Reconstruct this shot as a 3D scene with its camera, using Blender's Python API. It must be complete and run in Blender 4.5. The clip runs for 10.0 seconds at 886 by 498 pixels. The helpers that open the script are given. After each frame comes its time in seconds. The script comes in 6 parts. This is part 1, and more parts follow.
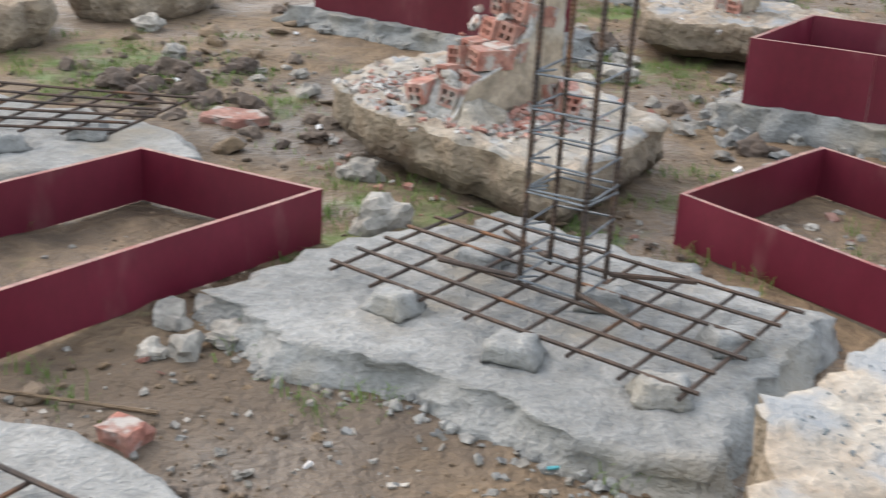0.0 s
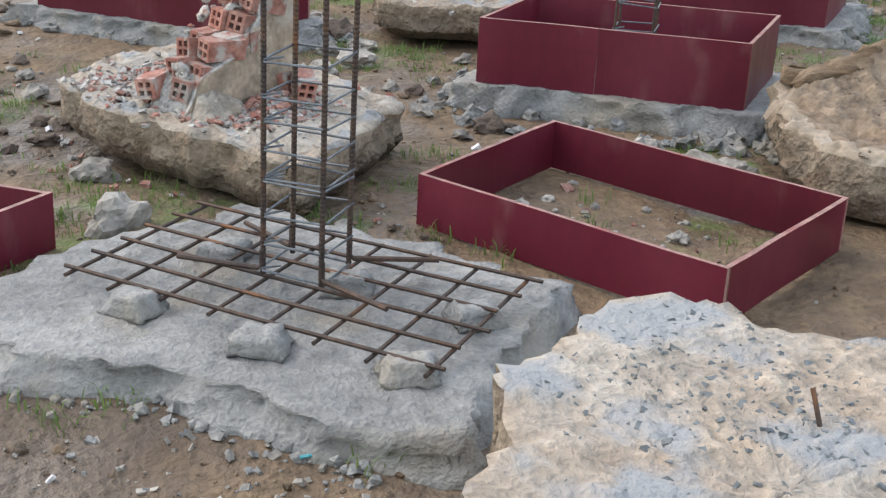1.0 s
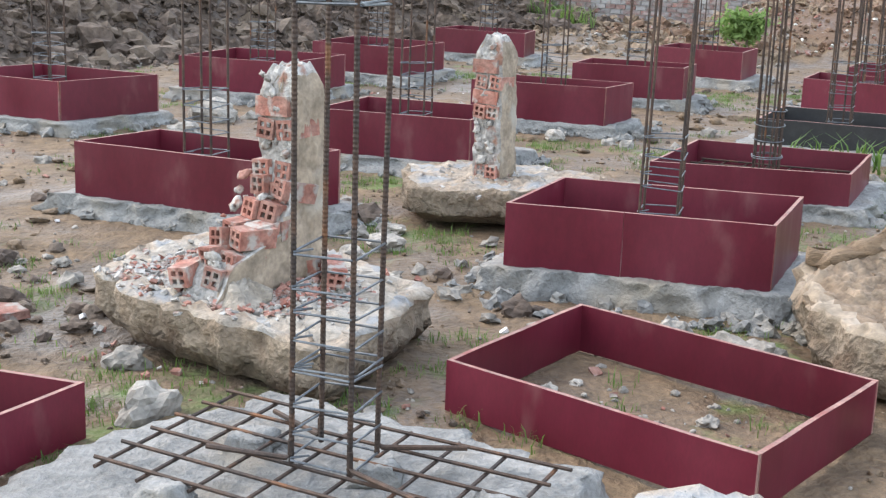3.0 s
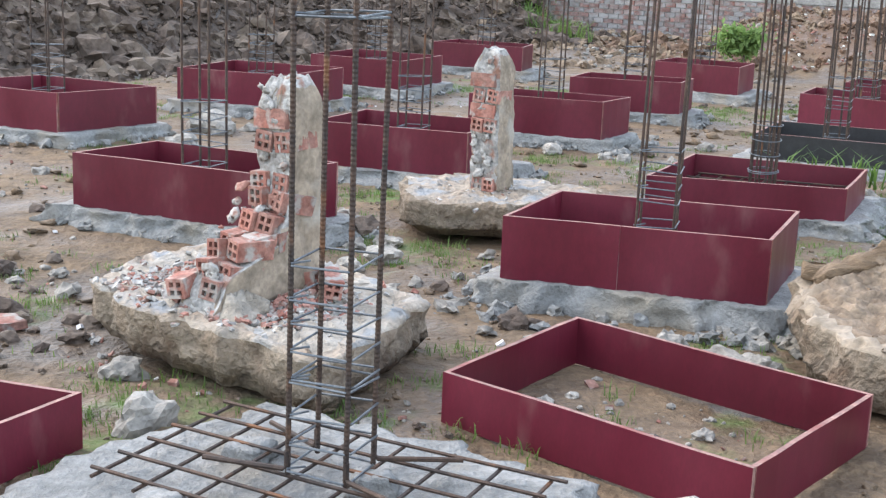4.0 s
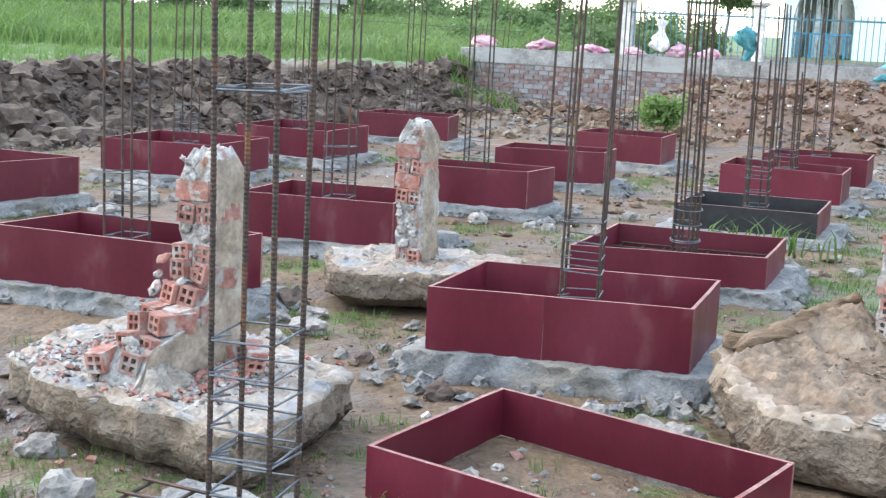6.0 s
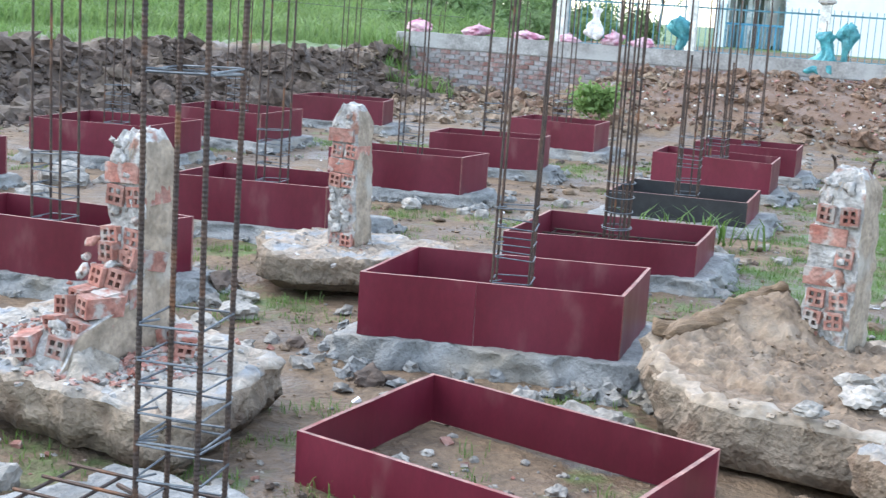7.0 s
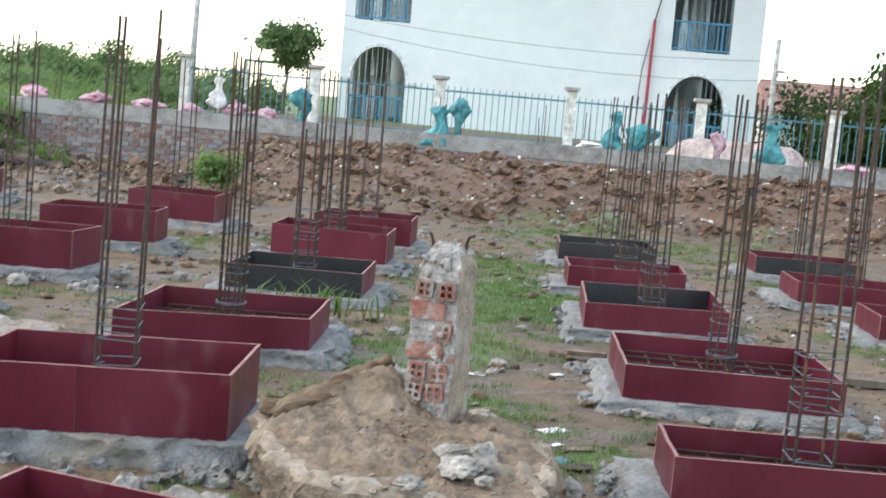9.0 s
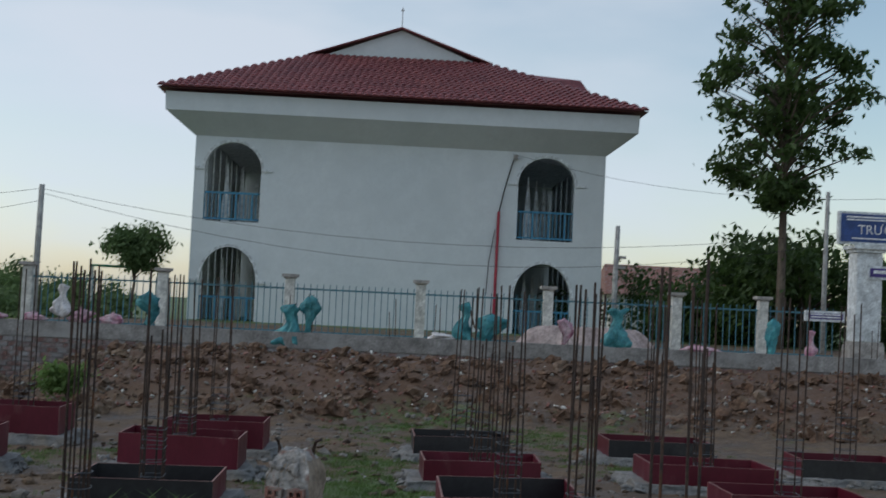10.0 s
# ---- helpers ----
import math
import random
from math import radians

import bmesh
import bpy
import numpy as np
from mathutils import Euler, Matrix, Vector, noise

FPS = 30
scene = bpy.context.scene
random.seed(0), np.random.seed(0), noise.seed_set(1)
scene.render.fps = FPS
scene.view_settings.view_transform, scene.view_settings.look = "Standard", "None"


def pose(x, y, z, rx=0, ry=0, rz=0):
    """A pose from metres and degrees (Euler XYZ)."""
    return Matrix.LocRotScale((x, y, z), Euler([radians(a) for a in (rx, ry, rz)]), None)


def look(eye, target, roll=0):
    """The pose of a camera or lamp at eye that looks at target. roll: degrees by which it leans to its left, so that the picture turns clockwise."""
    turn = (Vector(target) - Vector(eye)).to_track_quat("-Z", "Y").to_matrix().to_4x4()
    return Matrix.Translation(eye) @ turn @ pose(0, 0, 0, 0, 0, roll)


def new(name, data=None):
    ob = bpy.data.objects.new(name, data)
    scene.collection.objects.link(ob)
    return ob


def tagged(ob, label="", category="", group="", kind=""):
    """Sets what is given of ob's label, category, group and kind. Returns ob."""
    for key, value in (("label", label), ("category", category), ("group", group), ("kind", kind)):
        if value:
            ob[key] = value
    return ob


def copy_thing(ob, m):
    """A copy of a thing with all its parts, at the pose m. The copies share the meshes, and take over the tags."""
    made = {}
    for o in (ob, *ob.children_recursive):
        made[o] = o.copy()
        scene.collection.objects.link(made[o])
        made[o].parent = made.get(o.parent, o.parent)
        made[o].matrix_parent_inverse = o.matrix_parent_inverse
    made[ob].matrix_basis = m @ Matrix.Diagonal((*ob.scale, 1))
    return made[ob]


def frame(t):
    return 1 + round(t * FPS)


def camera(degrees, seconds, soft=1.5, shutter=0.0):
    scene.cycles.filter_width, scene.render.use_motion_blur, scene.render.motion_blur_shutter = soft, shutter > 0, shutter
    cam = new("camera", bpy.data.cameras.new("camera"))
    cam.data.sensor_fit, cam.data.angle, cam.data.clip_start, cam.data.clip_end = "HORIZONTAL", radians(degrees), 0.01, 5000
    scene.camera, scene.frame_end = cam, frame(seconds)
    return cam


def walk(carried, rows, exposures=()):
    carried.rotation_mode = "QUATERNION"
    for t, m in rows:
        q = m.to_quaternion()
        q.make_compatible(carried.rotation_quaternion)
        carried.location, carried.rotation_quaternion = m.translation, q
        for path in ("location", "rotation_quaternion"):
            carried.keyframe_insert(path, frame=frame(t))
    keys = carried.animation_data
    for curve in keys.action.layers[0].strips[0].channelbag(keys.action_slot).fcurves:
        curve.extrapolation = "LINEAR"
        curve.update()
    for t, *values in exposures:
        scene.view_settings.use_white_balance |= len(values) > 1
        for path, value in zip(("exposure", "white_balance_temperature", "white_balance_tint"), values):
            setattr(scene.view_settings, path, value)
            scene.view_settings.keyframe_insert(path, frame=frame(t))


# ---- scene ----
cam = camera(37.2, 10.0, soft=1.3, shutter=0.3)
PATH = [
    (0, (0.12, -0.344, 1.631), (0.052, 1.521, 0.912), 3.3),
    (0.5, (0.175, -0.329, 1.632), (0.353, 1.527, 0.909), 3.7),
    (1, (0.18, -0.336, 1.624), (0.472, 1.509, 0.908), 3.1),
    (1.5, (0.183, -0.341, 1.659), (0.426, 1.552, 1.062), 1.6),
    (2, (0.184, -0.351, 1.666), (0.435, 1.572, 1.175), 1.6),
    (3.5, (0.184, -0.362, 1.676), (0.428, 1.569, 1.216), 2.3),
    (4, (0.182, -0.374, 1.675), (0.432, 1.56, 1.229), 2.4),
    (4.5, (0.183, -0.374, 1.684), (0.432, 1.565, 1.261), 2.5),
    (5, (0.2, -0.363, 1.691), (0.478, 1.581, 1.309), 2.5),
    (5.5, (0.201, -0.368, 1.694), (0.511, 1.576, 1.34), 2.4),
    (6, (0.2, -0.369, 1.688), (0.556, 1.57, 1.348), 2.7),
    (7.5, (0.224, -0.366, 1.702), (0.799, 1.516, 1.343), 4.3),
    (8, (0.279, -0.384, 1.735), (1.04, 1.442, 1.441), 4.7),
    (8.5, (0.291, -0.388, 1.741), (1.187, 1.381, 1.483), 5.7),
    (9, (0.327, -0.38, 1.75), (1.295, 1.356, 1.535), 5.1),
    (9.5, (0.358, -0.4, 1.78), (1.417, 1.296, 1.747), 3.5),
    (10, (0.36, -0.424, 1.79), (1.502, 1.216, 1.881), 2.7),
]
EXPOSURES = [(0.0, 0.24, 7150, 10), (1.1, 0.08, 6900, 10), (2.0, 0.46, 6900, 10), (4.0, 0.56, 6500, 10), (6.0, 0.64, 6250, 9), (7.5, 0.6, 5950, 8), (8.5, 0.3, 6150, 8), (9.1, 0.05, 6600, 8), (9.5, -0.80, 6250, 9), (10.0, -1.8, 6150, 8)]
walk(cam, [(t, look(eye, target, roll)) for t, eye, target, roll in PATH], exposures=EXPOSURES)
from mathutils.bvhtree import BVHTree

# ---- light: a thinly overcast evening sky ----
world = bpy.data.worlds.new("sky")
scene.world = world
world.use_nodes = True
wn, wl = world.node_tree.nodes, world.node_tree.links
wn.clear()
w_out = wn.new("ShaderNodeOutputWorld")
w_bg = wn.new("ShaderNodeBackground")
w_sky = wn.new("ShaderNodeTexSky")
w_sky.sky_type = "NISHITA"
w_sky.sun_disc = False
w_sky.sun_elevation, w_sky.sun_rotation = radians(44), radians(-54)
w_co = wn.new("ShaderNodeTexCoord")
w_map = wn.new("ShaderNodeMapping")
w_map.inputs["Scale"].default_value = (1.0, 1.0, 3.2)
w_noise = wn.new("ShaderNodeTexNoise")
w_noise.inputs["Scale"].default_value = 1.7
w_noise.inputs["Detail"].default_value = 6
w_ramp = wn.new("ShaderNodeValToRGB")
w_ramp.color_ramp.elements[0].position, w_ramp.color_ramp.elements[1].position = 0.42, 0.64
w_grey = wn.new("ShaderNodeRGBToBW")
w_gain = wn.new("ShaderNodeMath")
w_gain.operation = "MULTIPLY_ADD"
w_gain.inputs[1].default_value, w_gain.inputs[2].default_value = 0.55, 7.6
w_mix = wn.new("ShaderNodeMixRGB")
wl.new(w_sky.outputs["Color"], w_grey.inputs["Color"])
wl.new(w_grey.outputs["Val"], w_gain.inputs[0])
w_tint = wn.new("ShaderNodeMixRGB")
w_tint.blend_type = "MULTIPLY"
w_tint.inputs["Fac"].default_value = 1.0
w_tint.inputs["Color2"].default_value = (0.93, 1.0, 1.10, 1)
wl.new(w_gain.outputs["Value"], w_tint.inputs["Color1"])
wl.new(w_tint.outputs["Color"], w_mix.inputs["Color2"])
wl.new(w_co.outputs["Generated"], w_map.inputs["Vector"])
wl.new(w_map.outputs["Vector"], w_noise.inputs["Vector"])
wl.new(w_noise.outputs["Fac"], w_ramp.inputs["Fac"])
wl.new(w_ramp.outputs["Color"], w_mix.inputs["Fac"])
w_blue = wn.new("ShaderNodeMixRGB")
w_blue.blend_type = "MULTIPLY"
w_blue.inputs["Fac"].default_value = 1.0
w_blue.inputs["Color2"].default_value = (2.3, 2.1, 1.8, 1)
wl.new(w_sky.outputs["Color"], w_blue.inputs["Color1"])
wl.new(w_blue.outputs["Color"], w_mix.inputs["Color1"])
wl.new(w_mix.outputs["Color"], w_bg.inputs["Color"])
w_bg.inputs["Strength"].default_value = 0.25
wl.new(w_bg.outputs["Background"], w_out.inputs["Surface"])
sun = new("sun", bpy.data.lights.new("sun", "SUN"))
sun.data.energy, sun.data.angle, sun.data.color = 0.9, radians(25), (1.0, 0.98, 0.95)
sun.matrix_world = look((-7.0, 5.0, 8.5), (0, 0, 0))

# ---- materials ----


def surface(name, c1, c2, scale=4.0, rough=0.85, bump=0.3, fine=40.0, metal=0.0, c3=None, third=(0.62, 0.7), scale3=1.3, vary=0.0, depth=0.01, stretch=(1, 1, 1), rough2=None, grit=1.0, gloss=0.5):
    """Two colours over broad noise, fine grain over that, a third colour in patches, relief from the grain."""
    m = bpy.data.materials.new(name)
    m.use_nodes = True
    n, l = m.node_tree.nodes, m.node_tree.links
    b = n["Principled BSDF"]
    co = n.new("ShaderNodeTexCoord")
    info = n.new("ShaderNodeObjectInfo")
    shift = n.new("ShaderNodeVectorMath")
    shift.operation = "MULTIPLY_ADD"
    shift.inputs[1].default_value = stretch
    off = n.new("ShaderNodeVectorMath")
    off.operation = "SCALE"
    off.inputs[0].default_value = (37.0, 53.0, 71.0)
    l.new(info.outputs["Random"], off.inputs["Scale"])
    l.new(co.outputs["Object"], shift.inputs[0])
    l.new(off.outputs["Vector"], shift.inputs[2])

    def noise_at(s, detail):
        t = n.new("ShaderNodeTexNoise")
        t.inputs["Scale"].default_value, t.inputs["Detail"].default_value = s, detail
        l.new(shift.outputs["Vector"], t.inputs["Vector"])
        return t

    def ramp(a, lo, hi):
        r = n.new("ShaderNodeMapRange")
        r.inputs["From Min"].default_value, r.inputs["From Max"].default_value = lo, hi
        l.new(a, r.inputs["Value"])
        return r.outputs["Result"]

    def mixed(f, a, c, mode="MIX"):
        x = n.new("ShaderNodeMixRGB")
        x.blend_type = mode
        if isinstance(f, float):
            x.inputs["Fac"].default_value = f
        else:
            l.new(f, x.inputs["Fac"])
        for sock, v in ((x.inputs["Color1"], a), (x.inputs["Color2"], c)):
            if isinstance(v, tuple):
                sock.default_value = (*v, 1)
            else:
                l.new(v, sock)
        return x.outputs["Color"]

    broad, grain, middle_ = noise_at(scale, 5), noise_at(fine, 4), noise_at(fine * 0.27, 5)
    b.inputs["Specular IOR Level"].default_value = gloss
    col = mixed(ramp(broad.outputs["Fac"], 0.35, 0.65), c1, c2)
    g = n.new("ShaderNodeMapRange")
    g.inputs["From Min"].default_value, g.inputs["From Max"].default_value = 0.25, 0.75
    g.inputs["To Min"].default_value, g.inputs["To Max"].default_value = 1 - 0.28 * grit, 1 + 0.25 * grit
    l.new(grain.outputs["Fac"], g.inputs["Value"])
    col = mixed(1.0, col, g.outputs["Result"], "MULTIPLY")
    g2 = n.new("ShaderNodeMapRange")
    g2.inputs["From Min"].default_value, g2.inputs["From Max"].default_value = 0.3, 0.7
    g2.inputs["To Min"].default_value, g2.inputs["To Max"].default_value = 1 - 0.3 * grit, 1 + 0.28 * grit
    l.new(middle_.outputs["Fac"], g2.inputs["Value"])
    col = mixed(1.0, col, g2.outputs["Result"], "MULTIPLY")
    if c3:
        patch = noise_at(scale3, 6)
        col = mixed(ramp(patch.outputs["Fac"], *third), col, c3)
    if vary:
        v = n.new("ShaderNodeMapRange")
        v.inputs["To Min"].default_value, v.inputs["To Max"].default_value = 1 - vary, 1 + vary
        l.new(info.outputs["Random"], v.inputs["Value"])
        col = mixed(1.0, col, v.outputs["Result"], "MULTIPLY")
    l.new(col, b.inputs["Base Color"])
    if rough2 is None:
        b.inputs["Roughness"].default_value = rough
    else:
        rr = n.new("ShaderNodeMapRange")
        rr.inputs["From Min"].default_value, rr.inputs["From Max"].default_value = 0.38, 0.62
        rr.inputs["To Min"].default_value, rr.inputs["To Max"].default_value = rough, rough2
        l.new(broad.outputs["Fac"], rr.inputs["Value"])
        l.new(rr.outputs["Result"], b.inputs["Roughness"])
    b.inputs["Metallic"].default_value = metal
    if bump:
        bp = n.new("ShaderNodeBump")
        bp.inputs["Strength"].default_value, bp.inputs["Distance"].default_value = bump, depth
        both = n.new("ShaderNodeMath")
        both.operation = "MULTIPLY_ADD"
        both.inputs[1].default_value = 2.2
        l.new(middle_.outputs["Fac"], both.inputs[0])
        l.new(grain.outputs["Fac"], both.inputs[2])
        l.new(both.outputs["Value"], bp.inputs["Height"])
        l.new(bp.outputs["Normal"], b.inputs["Normal"])
    return m


film_red = surface("red_film_plywood", (0.080, 0.0066, 0.0160), (0.108, 0.0100, 0.0225), 1.3, 0.34, 0.05, 60, grit=0.3, gloss=0.35, c3=(0.17, 0.075, 0.075), third=(0.60, 0.82), scale3=2.4, vary=0.14, depth=0.003, stretch=(1.7, 1.7, 0.8), rough2=0.5)
film_black = surface("black_film_plywood", (0.012, 0.012, 0.014), (0.022, 0.021, 0.023), 3.0, 0.4, 0.08, 60, c3=(0.06, 0.055, 0.05), third=(0.6, 0.85), scale3=3, depth=0.003)
ply_edge = surface("plywood_edge", (0.21, 0.105, 0.092), (0.29, 0.16, 0.13), 12, 0.7, 0.2, 80, c3=(0.204, 0.0544, 0.0476), third=(0.5, 0.7), scale3=6)
lean_mix = surface("lean_concrete", (0.165, 0.165, 0.160), (0.238, 0.234, 0.224), 2.6, 0.78, 0.75, 62, grit=0.75, c3=(0.215, 0.188, 0.15), third=(0.53, 0.7), scale3=2.3, depth=0.016)
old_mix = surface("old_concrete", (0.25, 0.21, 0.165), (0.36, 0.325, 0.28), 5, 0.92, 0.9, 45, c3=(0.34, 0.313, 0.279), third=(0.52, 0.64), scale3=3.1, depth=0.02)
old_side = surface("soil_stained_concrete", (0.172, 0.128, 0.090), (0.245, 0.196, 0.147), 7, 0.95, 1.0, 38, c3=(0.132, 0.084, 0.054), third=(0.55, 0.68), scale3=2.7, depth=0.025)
pale_mix = surface("broken_concrete", (0.285, 0.222, 0.166), (0.325, 0.285, 0.24), 4, 0.9, 0.9, 40, c3=(0.25, 0.255, 0.26), third=(0.51, 0.62), scale3=4.2, depth=0.02)
grey_stone = surface("grey_rubble", (0.20, 0.184, 0.162), (0.305, 0.278, 0.245), 9, 0.92, 0.8, 50, vary=0.2)
dark_stone = surface("blue_grey_aggregate", (0.0816, 0.0952, 0.102), (0.168, 0.182, 0.189), 20, 0.7, 0.4, 60, vary=0.3)
plaster = surface("cement_plaster", (0.224, 0.177, 0.129), (0.294, 0.238, 0.182), 6, 0.9, 0.5, 45, c3=(0.34, 0.313, 0.272), third=(0.55, 0.68), scale3=4, depth=0.01)
mortar = surface("mortar", (0.24, 0.225, 0.21), (0.40, 0.385, 0.365), 11, 0.95, 0.9, 55, c3=(0.235, 0.125, 0.092), third=(0.57, 0.66), scale3=9, depth=0.014)
clay = surface("fired_clay_brick", (0.24, 0.092, 0.068), (0.30, 0.165, 0.132), 12, 0.92, 0.5, 70, c3=(0.313, 0.279, 0.252), third=(0.53, 0.62), scale3=13, vary=0.22)
wall_clay = surface("smeared_wall_brick", (0.21, 0.098, 0.08), (0.24, 0.185, 0.17), 6, 0.92, 0.6, 60, c3=(0.275, 0.262, 0.258), third=(0.45, 0.58), scale3=4.0, vary=0.22)
rust = surface("rusted_steel", (0.04, 0.03, 0.027), (0.075, 0.046, 0.033), 9, 0.65, 0.3, 120, metal=0.45, c3=(0.2, 0.085, 0.035), third=(0.6, 0.75), scale3=5, depth=0.002)
wire_steel = surface("stirrup_steel", (0.09, 0.10, 0.115), (0.14, 0.15, 0.16), 14, 0.5, 0.1, 120, metal=0.6, depth=0.001)
soil = surface("dark_clay_soil", (0.064, 0.045, 0.035), (0.110, 0.081, 0.063), 3, 0.95, 0.8, 20, c3=(0.145, 0.112, 0.087), third=(0.52, 0.64), scale3=1.5, depth=0.03)
red_soil = surface("red_brown_rubble_soil", (0.112, 0.064, 0.040), (0.165, 0.102, 0.066), 3, 0.95, 0.9, 24, c3=(0.20, 0.145, 0.105), third=(0.55, 0.66), scale3=1.8, depth=0.03)
sandy = surface("sandy_soil", (0.150, 0.104, 0.069), (0.208, 0.153, 0.106), 5, 0.95, 0.9, 40, c3=(0.25, 0.198, 0.148), third=(0.55, 0.68), scale3=3, depth=0.015)
timber = surface("rotten_timber", (0.125, 0.080, 0.046), (0.188, 0.128, 0.079), 5, 0.85, 0.6, 30, stretch=(1, 6, 6), depth=0.01)
bark = surface("bark", (0.09, 0.07, 0.055), (0.16, 0.13, 0.1), 5, 0.95, 0.7, 20, stretch=(1, 1, 0.3), depth=0.02)
leaf = surface("leaf_green", (0.05, 0.092, 0.024), (0.085, 0.138, 0.038), 2.5, 0.55, 0.0, 8)
leaf_far = surface("far_leaf_green", (0.10, 0.165, 0.06), (0.15, 0.22, 0.085), 0.35, 0.7, 0.0, 4)
grass = surface("grass_green", (0.085, 0.155, 0.03), (0.13, 0.2, 0.05), 1.2, 0.65, 0.0, 9)
field_grass = surface("field_grass", (0.12, 0.205, 0.05), (0.175, 0.255, 0.085), 0.12, 0.75, 0.0, 3)
white_wall = surface("white_painted_wall", (0.66, 0.70, 0.71), (0.71, 0.74, 0.745), 0.35, 0.8, 0.06, 8, c3=(0.62, 0.655, 0.66), third=(0.5, 0.75), scale3=0.5, depth=0.002, grit=0.12)
trim_paint = surface("white_trim", (0.62, 0.65, 0.66), (0.7, 0.72, 0.72), 3, 0.75, 0.1, 30)
post_paint = surface("cream_post_paint", (0.56, 0.55, 0.5), (0.64, 0.63, 0.59), 4, 0.8, 0.15, 30, c3=(0.42, 0.4, 0.36), third=(0.62, 0.75), scale3=3)
cap_grey = surface("grey_cap_paint", (0.33, 0.31, 0.29), (0.42, 0.39, 0.36), 5, 0.85, 0.2, 30)
blue_paint = surface("blue_rail_paint", (0.035, 0.19, 0.33), (0.06, 0.25, 0.38), 5, 0.5, 0.05, 40)
teal_paint = surface("teal_rail_paint", (0.06, 0.17, 0.22), (0.09, 0.22, 0.27), 5, 0.55, 0.05, 40)
roof_tile = surface("red_roof_tile", (0.16, 0.04, 0.045), (0.22, 0.06, 0.06), 1.1, 0.6, 0.2, 30, vary=0.12)
red_pipe = surface("red_pipe_paint", (0.36, 0.02, 0.05), (0.42, 0.035, 0.06), 5, 0.5, 0.0, 30)
teal_bag = surface("teal_woven_plastic", (0.03, 0.20, 0.24), (0.10, 0.36, 0.38), 5, 0.5, 0.5, 26, vary=0.25, depth=0.03)
pink_bag = surface("pink_woven_plastic", (0.36, 0.12, 0.2), (0.55, 0.42, 0.45), 6, 0.55, 0.3, 60, vary=0.2)
white_bag = surface("white_woven_plastic", (0.6, 0.58, 0.58), (0.7, 0.68, 0.68), 6, 0.55, 0.3, 60)
coping = surface("cement_coping", (0.231, 0.218, 0.204), (0.308, 0.294, 0.28), 1.5, 0.9, 0.4, 25, c3=(0.34, 0.333, 0.32), third=(0.55, 0.7), scale3=1.2, depth=0.01)
sign_blue = surface("blue_sign", (0.02, 0.055, 0.2), (0.03, 0.07, 0.24), 3, 0.4, 0.0, 30)
sign_purple = surface("purple_sign", (0.055, 0.03, 0.2), (0.07, 0.04, 0.24), 3, 0.4, 0.0, 30)
sign_white = surface("white_lettering", (0.72, 0.72, 0.74), (0.78, 0.78, 0.78), 3, 0.5, 0.0, 30)
pole_paint = surface("concrete_pole", (0.3, 0.3, 0.29), (0.38, 0.38, 0.36), 3, 0.8, 0.2, 30)
# white paint toned down: some of the verandas' shade is in this colour
dim_wall = surface("shaded_veranda_white", (0.52, 0.55, 0.56), (0.58, 0.61, 0.62), 1, 0.85, 0.0, 20)
pink_sand = surface("pale_sand", (0.42, 0.33, 0.31), (0.48, 0.39, 0.36), 2, 0.95, 0.5, 30)
green_sheet = surface("green_awning", (0.03, 0.24, 0.16), (0.05, 0.3, 0.2), 3, 0.6, 0.0, 30)
cable_black = surface("black_cable", (0.02, 0.02, 0.022), (0.03, 0.03, 0.03), 3, 0.6, 0.0, 30)


def thin(m, share=0.45):
    """Leaves and blades pass part of the light that falls on their other side."""
    n, l = m.node_tree.nodes, m.node_tree.links
    b = n["Principled BSDF"]
    t = n.new("ShaderNodeBsdfTranslucent")
    l.new(b.inputs["Base Color"].links[0].from_socket, t.inputs["Color"])
    x = n.new("ShaderNodeMixShader")
    x.inputs["Fac"].default_value = share
    l.new(b.outputs["BSDF"], x.inputs[1])
    l.new(t.outputs["BSDF"], x.inputs[2])
    l.new(x.outputs["Shader"], n["Material Output"].inputs["Surface"])


for m_ in (leaf, leaf_far, grass, field_grass):
    thin(m_)


